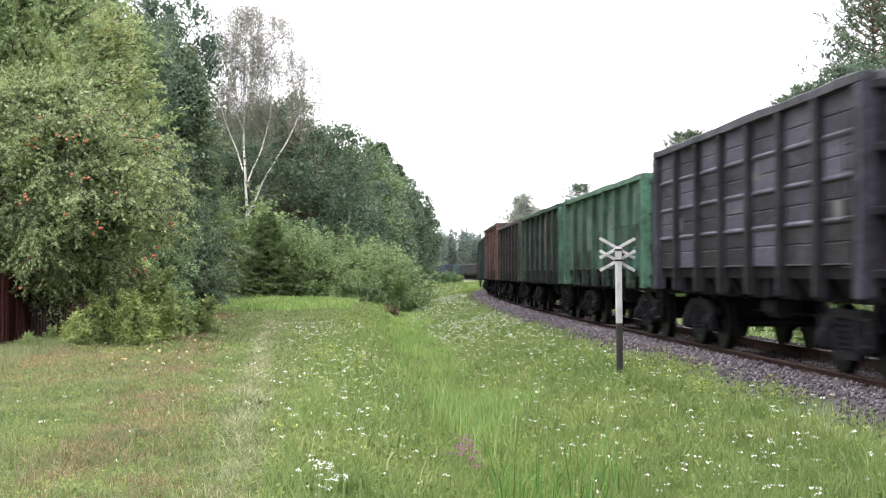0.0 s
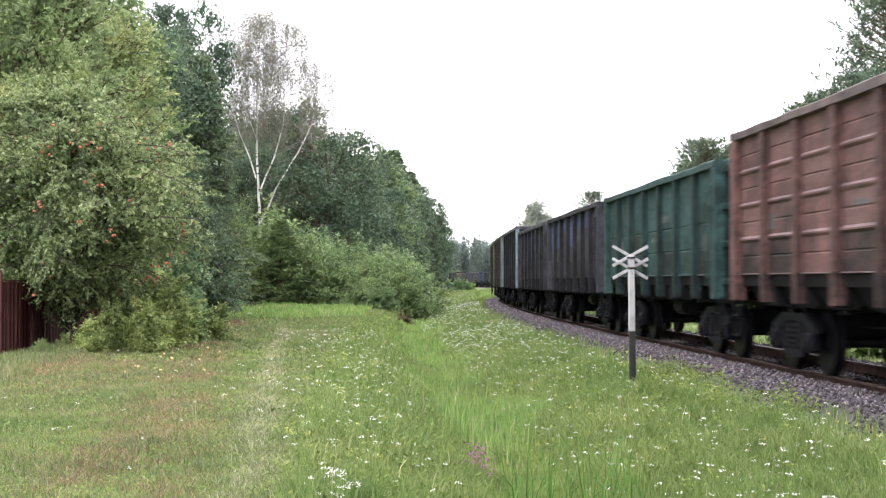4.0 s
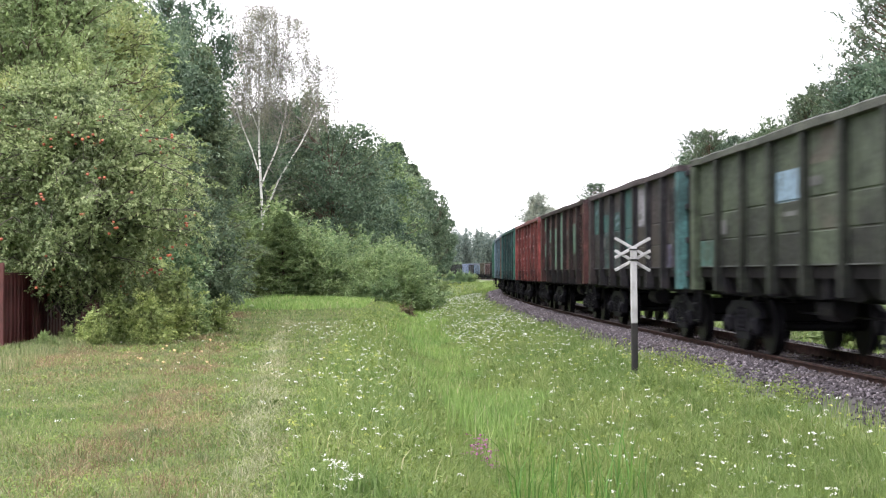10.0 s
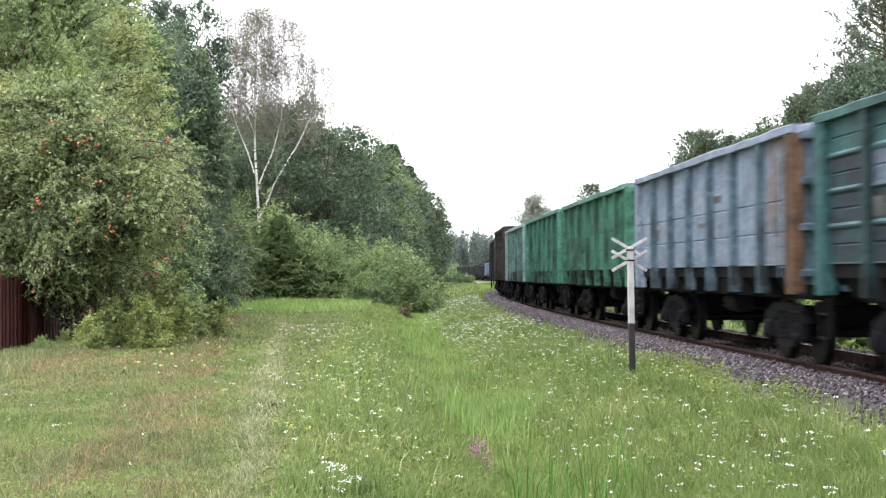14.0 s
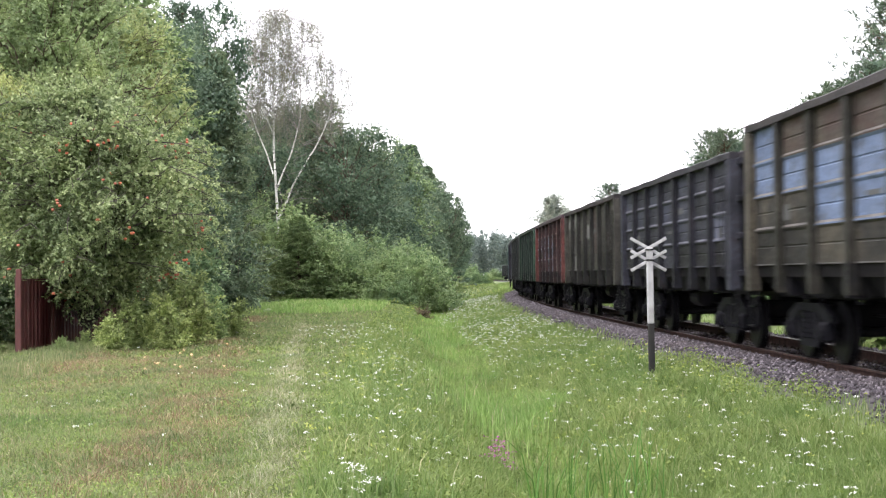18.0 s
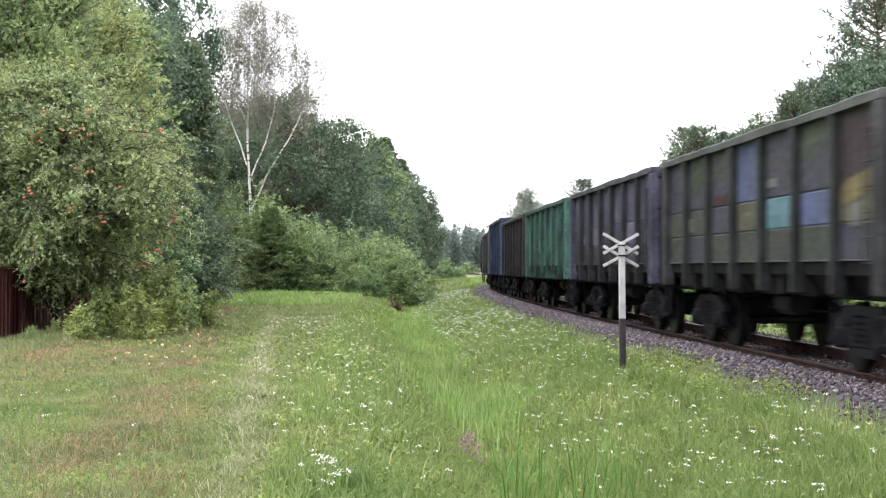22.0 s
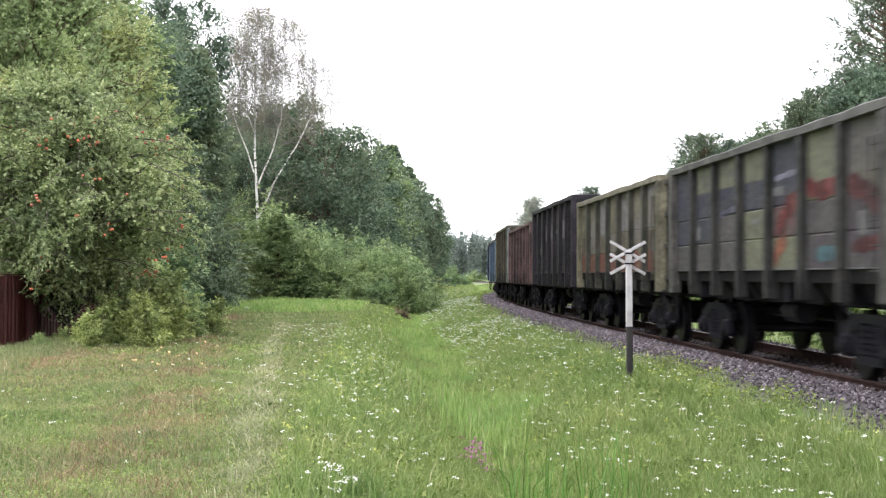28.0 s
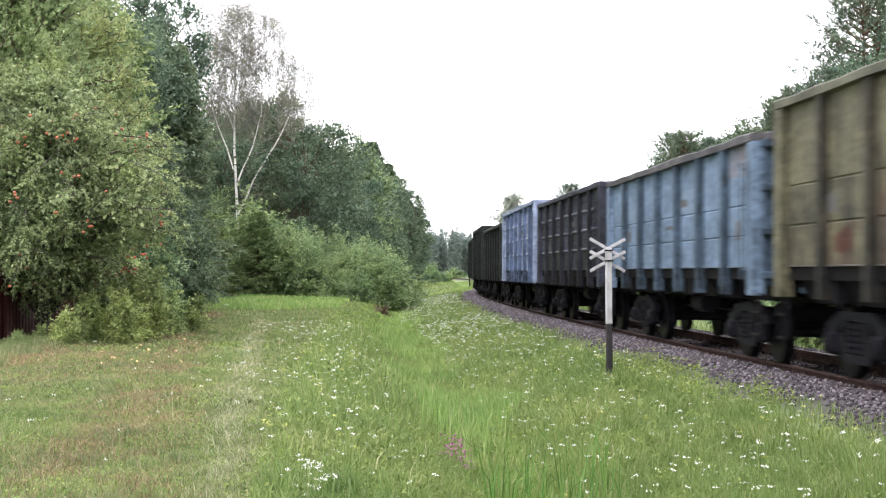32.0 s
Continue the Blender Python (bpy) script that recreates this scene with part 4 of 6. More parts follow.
WOOD = (
    ("maple", -12.2, 44, 11.5), ("maple", -15.0, 47, 13.5), ("grove", -17.5, 52, 14), ("maple", -13.2, 53, 12.0), ("grove", -15.6, 58, 15), ("alder", -18.5, 62, 15), ("grove", -15.2, 66, 14), ("alder", -15.0, 73, 14.0), ("oak", -19, 76, 16), ("alder", -17, 83, 15.5), ("grove", -21, 90, 18), ("maple", -10.9, 42, 8.0), ("maple", -12.6, 40.0, 7.4),
    ("spruce", -13.9, 84, 14.0), ("alder", -18.4, 97, 17), ("pine", -19.5, 104, 20), ("spruce", -15.6, 92, 14.5),
    ("oak", -10.6, 116, 15.0), ("alder", -8.2, 124, 13.4), ("oak", -15.0, 124, 15.2), ("oak", -9.2, 132, 14.3), ("grove", -7.4, 141, 13.7), ("oak", -6.6, 150, 12.8), ("alder", -7.4, 161, 13.4), ("spruce", -6.8, 167, 15.8, 1.3), ("alder", -6.0, 180, 13.0), ("spruce", -5.6, 186, 14.8, 1.3), ("pine", -4.6, 198, 13.6), ("alder", -4.8, 206, 12.2), ("spruce", -4.2, 212, 13.2, 1.3), ("alder", -4.0, 224, 11.4), ("pine", -3.2, 234, 11.6), ("oak", -14, 146, 15), ("oak", -12, 168, 15), ("oak", -10, 192, 15), ("oak", -12, 220, 14), ("alder", -20, 130, 16), ("oak", -12.6, 118, 11), ("alder", -16.2, 120, 12), ("oak", -14.4, 123, 12), ("grove", -16.6, 116, 9.0),
    ("alder", -13.0, 127, 16.5, 0.9), ("alder", -16.2, 128, 16.0), ("alder", -17.3, 101, 19.8, 0.7), ("alder", -2.9, 190, 12.0, 0.8), ("alder", -2.2, 222, 10.5, 0.8),
    ("alder", 20.2, 94, 12.4, 0.9), ("pine", 21.0, 90, 12.8), ("alder", 19.0, 97, 11.0, 0.9), ("pine", 20.6, 80, 12.6), ("pine", 22.8, 82, 17.6), ("alder", 22.0, 88, 13.0), ("pine", 24.8, 86, 19.0), ("alder", 22.6, 77, 14.0), ("pine", 20.0, 89, 12.0), ("alder", 23, 93, 13.4), ("pine", 20.0, 98, 11.0), ("alder", 21.0, 104, 11.2), ("pine", 17.5, 108, 11.8, 0.9), ("pine", 17.2, 112, 12.0), ("alder", 18.4, 110, 12.0), ("pine", 19.4, 107, 11.2), ("pine", 22.0, 113, 12.0), ("pine", 20.0, 119, 12.0), ("grove", 21, 127, 11.0), ("pine", 20.2, 136, 10.6), ("pine", 19.5, 150, 10.6), ("grove", 19.4, 165, 9.6), ("pine", 17.7, 200, 13.4, 1.3), ("grove", 18.8, 210, 10.5), ("poplar", 13.0, 252, 15.0, 1.1), ("poplar", 15.0, 257, 13.4, 1.2), ("pine", 18, 250, 12), ("grove", 20, 268, 12), ("pine", 28, 78, 18), ("grove", 30, 88, 18), ("pine", 29, 100, 16), ("grove", 27, 112, 14), ("pine", 26, 128, 13), ("grove", 25, 145, 11),
)
BUSHES = (
    ("hazel", -9.4, 43.5, 3.2), ("hazel", -7.6, 38.4, 2.2), ("shrub", -6.7, 38.6, 1.5), ("vine", -8.2, 32.6, 0.55), ("vine", -7.5, 31.7, 0.95), ("vine", -6.6, 33.4, 1.35), ("vine", -7.9, 30.3, 0.32), ("vine", -8.3, 30.9, 0.42), ("vine", -7.75, 33.0, 0.8), ("vine", -7.4, 33.8, 1.3), ("vine", -7.0, 34.8, 1.1), ("vine", -6.65, 35.4, 1.8), ("vine", -6.35, 36.6, 1.3), ("vine", -6.9, 36.6, 2.2), ("vine", -8.65, 32.4, 0.4), ("vine", -6.0, 38.6, 1.1), ("hazel", -7.7, 37.4, 2.0), ("dock", -2.5, 76, 1.1), ("thuja", -9.6, 57, 4.6), ("hazel", -11.8, 36.5, 3.6), ("thuja", -11.3, 34.0, 2.6), ("vine", -10.2, 31.8, 1.0), ("vine", -7.2, 34.4, 0.7), ("hazel", -9.6, 48, 4.4), ("hazel", -11.0, 53, 4.8), ("hazel", -11.6, 62, 5.4), ("shrub", -11.8, 70, 4.0), ("hazel", -13.0, 78, 5.0), ("hazel", -14.6, 88, 5.6),
    ("fir", -12.9, 90, 4.9, 1.15), ("fir", -10.4, 92, 5.2, 1.1), ("hazel", -16.2, 97, 6.6), ("hazel", -12.6, 101, 7.4), ("shrub", -11.7, 95, 6.0, 1.15), ("shrub", -14.2, 95, 6.2, 1.1), ("shrub", -9.2, 93, 4.8), ("hazel", -10.6, 102, 5.7), ("hazel", -9.2, 99, 4.9), ("shrub", -8.0, 94, 4.2), ("hazel", -8.8, 106, 5.4), ("shrub", -6.6, 91, 3.5), ("shrub", -5.4, 89, 3.2), ("hazel", -6.6, 102, 4.8), ("shrub", -4.2, 90, 3.5), ("shrub", -3.1, 88, 3.2), ("hazel", -4.2, 98, 4.2), ("shrub", -3.0, 90, 3.9), ("hazel", -2.8, 98, 4.0), ("shrub", -2.7, 94, 3.8), ("shrub", -2.6, 101, 3.5), ("shrub", -5.2, 84.5, 2.0), ("shrub", -3.9, 83, 1.7), ("hazel", -5, 112, 4.8), ("hazel", -2.5, 112, 4.0), ("shrub", 0.2, 255, 2.3), ("shrub", 1.7, 262, 2.0), ("hazel", -1.6, 250, 2.8), ("shrub", 3.0, 276, 1.7), ("hazel", -8.5, 113, 5.6), ("hazel", -12.5, 110, 6.2),
)
THICKET = [("hazel" if k % 3 else "shrub", float(line_x(20 + 5.2 * k)) + 8.0 + 1.5 * math.sin(k * 2.1) + 0.02 * k * k * (k < 12), 20 + 5.2 * k, 3.0 + 0.7 * math.sin(k * 1.3), 1.7) for k in range(0, 30)]
FAR_EDGE = [("hazel", -26 + 6.5 * (k % 8) + 1.7 * math.sin(k), 440 + 22 * (k // 8) + 5 * (k % 3), 4.4 + 0.9 * math.sin(k * 1.9), 1.6) for k in range(16)]
for row in (*WOOD, *BUSHES, *THICKET, *FAR_EDGE):
    plant(*row)
tagged(stand(birch("birch_tree", 31, 21.6, 12.2), -14.3, 112, 0), "tall white-stemmed birch with thin hanging twigs", "tree")


def far_woods():
    """The wood that closes the view: many crowns, too far to tell apart."""
    rng = np.random.default_rng(51)
    sets = []
    for k in range(620):
        x, y = rng.uniform(-140, 200), rng.uniform(500, 640)
        if k > 520:
            x, y = -40 + 0.9 * (k - 520) + rng.normal(0, 1.5), rng.uniform(500, 520)
        if 430 < k <= 520:
            x, y = rng.uniform(34, 62), rng.uniform(200, 500)
        tall = rng.uniform(14.0, 17.2) if y > 499 else rng.uniform(9, 11)
        wide = rng.uniform(3.5, 7)
        seen = -45 < x < 70 and y > 499
        n = 900 if seen and y < 560 else 260 if seen else 90
        p = in_ball(rng, n) * np.array([wide / 2, wide / 2, tall / 2]) + np.array([x, y, tall / 2])
        point = rng.uniform(0.5, 1.05)
        p[:, :2] = (p[:, :2] - (x, y)) * (1.3 - point * np.clip(p[:, 2:3] / tall, 0, 1)) + (x, y)
        # the crowns' pale blue-grey stands in for haze in the air
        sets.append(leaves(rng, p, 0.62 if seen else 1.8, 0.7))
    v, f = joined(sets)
    tagged(sheet("distant_woods", v, f, LEAF_HAZED), "mixed wood closing the view far away, haze painted into its leaves", "forest", kind="stuff")


far_woods()

# ---- grass and flowers ----


def blades(rng, x, y, tall, wide, lean=0.35):
    """Bent grass blades of two pieces each, narrowing to a point."""
    n = len(x)
    z = land(x, y)
    a = rng.uniform(0, 6.28, n)
    ca, sa = np.cos(a), np.sin(a)
    bend = tall * rng.uniform(0.1, 1.0, n) * lean * 2
    b = rng.uniform(0, 6.28, n)
    bx, by = np.cos(b) * bend, np.sin(b) * bend
    w = wide * 0.5
    low = np.stack([x, y, z - 0.01], -1)
    side = np.stack([ca * w, sa * w, 0 * w], -1)
    mid = low + np.stack([bx * 0.3, by * 0.3, tall * 0.62], -1)
    tip = low + np.stack([bx, by, tall * rng.uniform(0.85, 1.0, n)], -1)
    v = np.stack([low - side, low + side, mid + side * 0.75, mid - side * 0.75, tip], 1)
    i = 5 * np.arange(n)[:, None]
    f = np.concatenate([i + (0, 1, 2), i + (0, 2, 3), i + (3, 2, 4)])
    return v.reshape(-1, 3), f


def wedge(rng, n, y0, y1, d0, d1, wide=0.31):
    """Spots between two distances from the line, in the stretch of meadow before the camera's spot."""
    y = np.sqrt(rng.uniform(y0**2, y1**2, n * 2))
    d = rng.uniform(d0, d1, n * 2)
    x = line_x(y) - d
    keep = np.abs(x) < wide * y + 0.5
    return x[keep], y[keep], d[keep]


def make_grass():
    rng = np.random.default_rng(61)
    meadow, path, ditch = [], [], []
    for y0, y1, n, big in ((9, 17, 42000, 1.1), (17, 30, 46000, 1.6), (30, 50, 34000, 2.6), (50, 80, 22000, 4.2), (80, 130, 14000, 6.5), (130, 330, 10000, 13.0)):
        x, y, d = wedge(rng, n, y0, y1, 1.85, 13 if y1 < 60 else 16)
        patch = 0.6 + 0.5 * np.sin(x * 0.9 + 1.3 * np.sin(y * 0.35)) * np.sin(y * 0.55 + x * 0.3)
        fade = np.clip((9.6 - d) / 2.4, 0.22, 1) * (1 - 0.9 * worn_way(d, y)) if y1 < 60 else 1.0
        thin = (rng.uniform(0, 1, len(d)) < fade) & (d > 2.3) | (rng.uniform(0, 1, len(d)) < (d - 1.85) / 0.45)
        wet = (np.abs(d - 5.75 - 0.3 * np.sin(y * 0.45)) < 0.55 + 0.25 * np.sin(y * 0.8))
        tall = (0.09 + 0.13 * patch) * rng.uniform(0.5, 1.3, len(d)) * np.where(d > 7.0, np.where(d > 8.2, 0.4, 0.6), np.where(d < 2.6, 0.6, 1.0))
        ok = thin & ~wet
        meadow.append(blades(rng, x[ok], y[ok], tall[ok] * (1 + 0.05 * big), 0.007 * big * rng.uniform(0.6, 1.4, ok.sum()), 0.35))
        ok = wet & (rng.uniform(0, 1, len(d)) < 0.95)
        ditch.append(blades(rng, x[ok], y[ok], rng.uniform(0.1, 0.4, ok.sum()) * np.clip((y[ok] - 12) / 12, 0.35, 1), 0.0075 * big * rng.uniform(0.6, 1.4, ok.sum()), 0.22))
    for y0, y1, n, big in ((9, 17, 42000, 1.0), (17, 30, 48000, 1.5), (30, 55, 34000, 2.8), (55, 105, 20000, 5.0)):
        x, y, d = wedge(rng, n, y0, y1, 7.6, 24)
        ok = rng.uniform(0, 1, len(d)) > np.clip(worn_way(d, y) * 1.4, 0, 0.93)
        x, y = x[ok], y[ok]
        path.append(blades(rng, x, y, rng.uniform(0.03, 0.1, len(x)) * (1 + 0.12 * big), 0.0065 * big * rng.uniform(0.6, 1.4, len(x)), 0.6))
    x, y, d = wedge(rng, 5200, 25, 35, 13.2, 17)
    tall = 0.5 + 0.5 * np.sin(x * 2.1 + y * 1.3) * np.sin(y * 0.9 - x)
    path.append(blades(rng, x, y, (0.06 + 0.22 * tall) * rng.uniform(0.6, 1.2, len(x)), 0.012 * rng.uniform(0.6, 1.4, len(x)), 0.4))
    dry = []
    for y0, y1, n, big in ((9, 17, 60000, 1.0), (17, 30, 70000, 1.4), (30, 60, 60000, 2.4)):
        x, y, d = wedge(rng, n, y0, y1, 7.6, 14.5)
        ok = rng.uniform(0, 1, len(d)) < worn_way(d, y) ** 1.2
        x, y = x[ok], y[ok]
        dry.append(blades(rng, x, y, rng.uniform(0.03, 0.11, len(x)) * (1 + 0.12 * big), 0.007 * big * rng.uniform(0.6, 1.4, len(x)), 0.8))
    pale = []
    for y0, y1, n, big in ((9, 17, 2600, 1.0), (17, 30, 3000, 1.5), (30, 50, 2200, 2.6)):
        y = rng.uniform(y0, y1, n)
        d = 8.62 + 0.0466 * (y - 13.6) + rng.normal(0, 0.13, n) + 0.06 * np.sin(y * 1.3)
        pale.append(blades(rng, line_x(y) - d, y, rng.uniform(0.05, 0.14, n), 0.0075 * big * rng.uniform(0.6, 1.4, n), 0.7))
    v, f = joined(pale)
    tagged(sheet("straw_grass", v, f, BLADE_STRAW), "pale straw-like grass in a narrow strip along the way", "grass", kind="stuff")
    v, f = joined(dry)
    tagged(sheet("dry_grass", v, f, BLADE_DRY), "brownish dry grass trodden flat on the way", "grass", kind="stuff")
    for y0, y1, count, d0, d1, low, high, big in ((9.5, 20, 520, 2.6, 8.2, 0.14, 0.34, 1.1), (20, 40, 700, 2.6, 8.2, 0.16, 0.38, 1.7), (9.5, 24, 420, 8.2, 14, 0.07, 0.16, 1.1), (24, 50, 420, 8.2, 16, 0.08, 0.18, 2.0)):
        cx, cy, _ = wedge(rng, count, y0, y1, d0, d1)
        each = 26
        x = np.repeat(cx, each) + rng.normal(0, 0.05, len(cx) * each)
        y = np.repeat(cy, each) + rng.normal(0, 0.05, len(cx) * each)
        grow = np.repeat(rng.uniform(low, high, len(cx)), each)
        (meadow if d0 < 8 else path).append(blades(rng, x, y, grow * rng.uniform(0.6, 1.1, len(x)), 0.008 * big * rng.uniform(0.6, 1.4, len(x)), 0.5))
    for cx, cy, n in ((0.45, 20.5, 160), (0.1, 23, 160), (-0.2, 27, 140), (-0.9, 40, 120), (-1.6, 52, 120)):
        x, y = rng.normal(cx, 0.3, n), rng.normal(cy, 0.9, n)
        ditch.append(blades(rng, x, y, rng.uniform(0.3, 0.65, n), 0.012 * np.ones(n) * (1 + cy / 40), 0.2))
    x, y, d = wedge(rng, 5200, 66, 92, 8.4, 15)
    ditch.append(blades(rng, x, y, rng.uniform(0.12, 0.42, len(x)), 0.05 * rng.uniform(0.6, 1.4, len(x)), 0.3))
    x, y, d = wedge(rng, 16000, 8, 140, -30, -2.4)
    meadow.append(blades(rng, x, y, rng.uniform(0.15, 0.4, len(x)), 0.03 * np.ones(len(x))))
    for name, sets, mat, label in (("meadow_grass", meadow, BLADE_MEADOW, "fresh green meadow grass on the railway bank"), ("ditch_grass", ditch, BLADE_DITCH, "bright tall grass in the wet ditch"), ("mown_grass", path, BLADE_PATH, "short yellowish trodden grass on the way")):
        v, f = joined(sets)
        tagged(sheet(name, v, f, mat), label, "grass", kind="stuff")
    # a stand of reeds in the ditch
    x = rng.uniform(0.5, 1.75, 130)
    y = rng.uniform(13.4, 16.2, 130)
    sets = [blades(rng, x, y, rng.uniform(0.4, 1.05, 130), rng.uniform(0.01, 0.018, 130), 0.28)]
    v, f = joined(sets)
    tagged(sheet("reeds", v, f, BLADE_REED), "tall upright reed leaves in the ditch", "reeds", kind="stuff")


def umbels(name, x, y, tall, size, mat, label, seed):
    """Flower stalks, each with a flat, uneven head of small florets."""
    rng = np.random.default_rng(seed)
    n = len(x)
    z = land(x, y)
    top = np.stack([x + rng.normal(0, 0.04, n), y + rng.normal(0, 0.04, n), z + tall], -1)
    low = np.stack([x, y, z], -1)
    w = np.stack([0.004 + 0 * x, 0 * x, 0 * x], -1)
    stalks = np.stack([low - w, low + w, top + w * 0.6, top - w * 0.6], 1).reshape(-1, 3)
    sheetf = np.arange(4 * n).reshape(n, 4)
    plant_ob = tagged(new(name), label, "wildflowers", kind="stuff")
    sheet("stalks", stalks, sheetf, BLADE_MEADOW, plant_ob)
    m = 9
    a, r = rng.uniform(0, 6.28, (n, m)), np.sqrt(rng.uniform(0, 1, (n, m))) * size[:, None]
    mid = top[:, None] + np.stack([np.cos(a) * r, np.sin(a) * r, -0.25 * r + rng.normal(0, 0.006, (n, m))], -1)
    v, f = leaves(rng, mid.reshape(-1, 3), np.repeat(size, m)[:, None] * 0.62, 0.9, 2.2)
    sheet("flower_heads", v, f, mat, plant_ob)


def make_flowers():
    rng = np.random.default_rng(71)
    xs, ys = [], []
    for cx, cy, rx, ry, n in ((-0.83, 10.95, 0.1, 0.25, 30), (-0.7, 13.5, 0.4, 1.2, 30), (-0.9, 18, 0.4, 3, 60), (-1.35, 27, 0.35, 4, 90), (-2.3, 36, 0.4, 4, 90), (-3.2, 38, 0.5, 2.5, 80), (-2.0, 22, 0.7, 4, 50), (3.5, 15.5, 0.6, 1.6, 36), (2.6, 14.0, 0.5, 1.0, 16)):
        xs.append(rng.normal(cx, rx, n)), ys.append(rng.normal(cy, ry, n))
    for y0, y1, d0, d1, n in ((10, 20, 2.6, 5.4, 120), (20, 34, 2.4, 5.4, 170), (34, 60, 2.4, 5.2, 760), (60, 120, 2.4, 5.8, 1100), (10, 40, 7.6, 13, 60)):
        x, y, _ = wedge(rng, n, y0, y1, d0, d1)
        xs.append(x[:n]), ys.append(y[:n])
    x, y = np.concatenate(xs), np.concatenate(ys)
    n = len(x)
    umbels("white_wildflowers", x, y, rng.uniform(0.12, 0.34, n), rng.uniform(0.012, 0.03, n) * (1 + y / 110) * np.where(line_x(y) - x < 5.6, 1.15, 1.0), PETAL_WHITE, "white yarrow flowers scattered in the meadow", 72)
    xs, ys = [], []
    for y0, y1, d0, d1, n in ((22, 34, 2.1, 3.2, 90), (12, 22, 2.0, 2.9, 40), (14, 40, 3, 5.5, 90), (12, 30, 7.2, 8.4, 90), (60, 130, 6.2, 8.4, 160), (130, 200, 5.0, 9.5, 260)):
        x, y, _ = wedge(rng, n, y0, y1, d0, d1)
        xs.append(x[:n]), ys.append(y[:n])
    x, y = np.concatenate(xs), np.concatenate(ys)
    n = len(x)
    umbels("yellow_wildflowers", x, y, rng.uniform(0.12, 0.35, n), rng.uniform(0.015, 0.032, n) * (1 + y / 60), PETAL_YELLOW, "yellow-green weeds at the edge of the ballast", 73)
    x, y = rng.normal(0.27, 0.1, 60), rng.normal(17.3, 0.3, 60)
    umbels("purple_wildflower", x, y, rng.uniform(0.2, 0.5, 60), rng.uniform(0.022, 0.042, 60), PETAL_PURPLE, "purple loosestrife blooming in the ditch", 74)


def fallen_apples():
    rng = np.random.default_rng(81)
    bm = bmesh.new()
    bmesh.ops.create_uvsphere(bm, u_segments=8, v_segments=6, radius=0.034)
    for v in bm.verts:
        v.co.z *= 0.88
    first = part("fallen_apple", bm, APPLE_PALE, None, "", True)
    for k in range(22):
        y = rng.uniform(26, 35)
        x = -5.6 - 0.12 * (y - 29) + rng.normal(0, 0.55)
        ob = first if k == 0 else new("fallen_apple", first.data)
        ob.matrix_basis = pose(x, y, float(land(x, y)) + 0.045, rng.uniform(0, 40), rng.uniform(0, 40), rng.uniform(0, 360))
        tagged(ob, "pale fallen apple lying in the grass", "apple", "fallen apples on the way")


def make_weeds():
    rng = np.random.default_rng(91)
    sets = []
    for y0, y1, n, d0, d1, each, size in ((9.5, 18, 800, 2.5, 8.6, 8, 0.045), (18, 32, 900, 2.4, 8.6, 7, 0.06), (32, 60, 800, 2.3, 8.6, 6, 0.09), (9.5, 22, 1300, 8.2, 15, 6, 0.035), (22, 45, 1100, 8.4, 16, 5, 0.055)):
        cx, cy, d = wedge(rng, n, y0, y1, d0, d1)
        tall = rng.uniform(0.05, 0.24, len(cx)) * np.where((d > 8.3) | (d < 3.1), 0.35, 1.0)
        at = np.stack([cx, cy, land(cx, cy)], -1)
        mid = np.repeat(at, each, 0) + rng.normal(0, 1, (len(cx) * each, 3)) * np.array([0.05, 0.05, 0.0])
        mid[:, 2] += np.repeat(tall, each) * rng.uniform(0.2, 1.1, len(mid))
        sets.append(leaves(rng, mid, size, 0.5, 1.3))
    x, y, d = wedge(rng, 60, 19, 29, 2.0, 2.8)
    mid = np.repeat(np.stack([x, y, land(x, y)], -1), 26, 0) + rng.normal(0, 1, (len(x) * 26, 3)) * np.array([0.08, 0.08, 0.0])
    mid[:, 2] += np.repeat(rng.uniform(0.1, 0.34, len(x)), 26) * rng.uniform(0.1, 1.1, len(mid))
    sets.append(leaves(rng, mid, 0.05, 0.5, 1.0))
    for y0, y1, n, size in ((9.5, 16, 14000, 0.024), (16, 26, 16000, 0.036), (26, 42, 9000, 0.06)):
        x, y, d = wedge(rng, n, y0, y1, 7.4, 15)
        ok = rng.uniform(0, 1, len(d)) > worn_way(d, y) * 0.8
        at = np.stack([x, y, land(x, y) + rng.uniform(0.015, 0.06, len(x))], -1)[ok]
        sets.append(leaves(rng, at, size, 0.85, 2.5))
    v, f = joined(sets)
    tagged(sheet("leafy_weeds", v, f, LEAF_WEED), "small leafy weeds between the grass", "weeds", kind="stuff")


make_grass()
make_weeds()
make_flowers()
fallen_apples()

# ---- the freight train ----
PITCH, BODY, SIDE, AXLE, WHEEL_R = 13.92, 6.37, 1.45, 0.925, 0.475


def paint(hexa, over=None, full=False):
    """Paint of this colour, perhaps with another smeared over it or covering it; each is made once."""
    key = hexa, over, full
    if key not in PAINTS:
        PAINTS[key] = paint_material("wagon_paint", weathered(hexa), weathered(over) if over else None, 0.3, full)
    return PAINTS[key]


PAINTS = {}


def weathered(hexa):
    """The paint's own colour in linear light, greyed a little by years of dust."""
    deep = [0.7 * ((int(hexa[i : i + 2], 16) / 255 + 0.055) / 1.055) ** 3.0 for i in (0, 2, 4)]
    grey = sum(deep) / 3
    return tuple((0.7 * c + 0.3 * grey) * cool for c, cool in zip(deep, (1.0, 0.96, 1.12)))


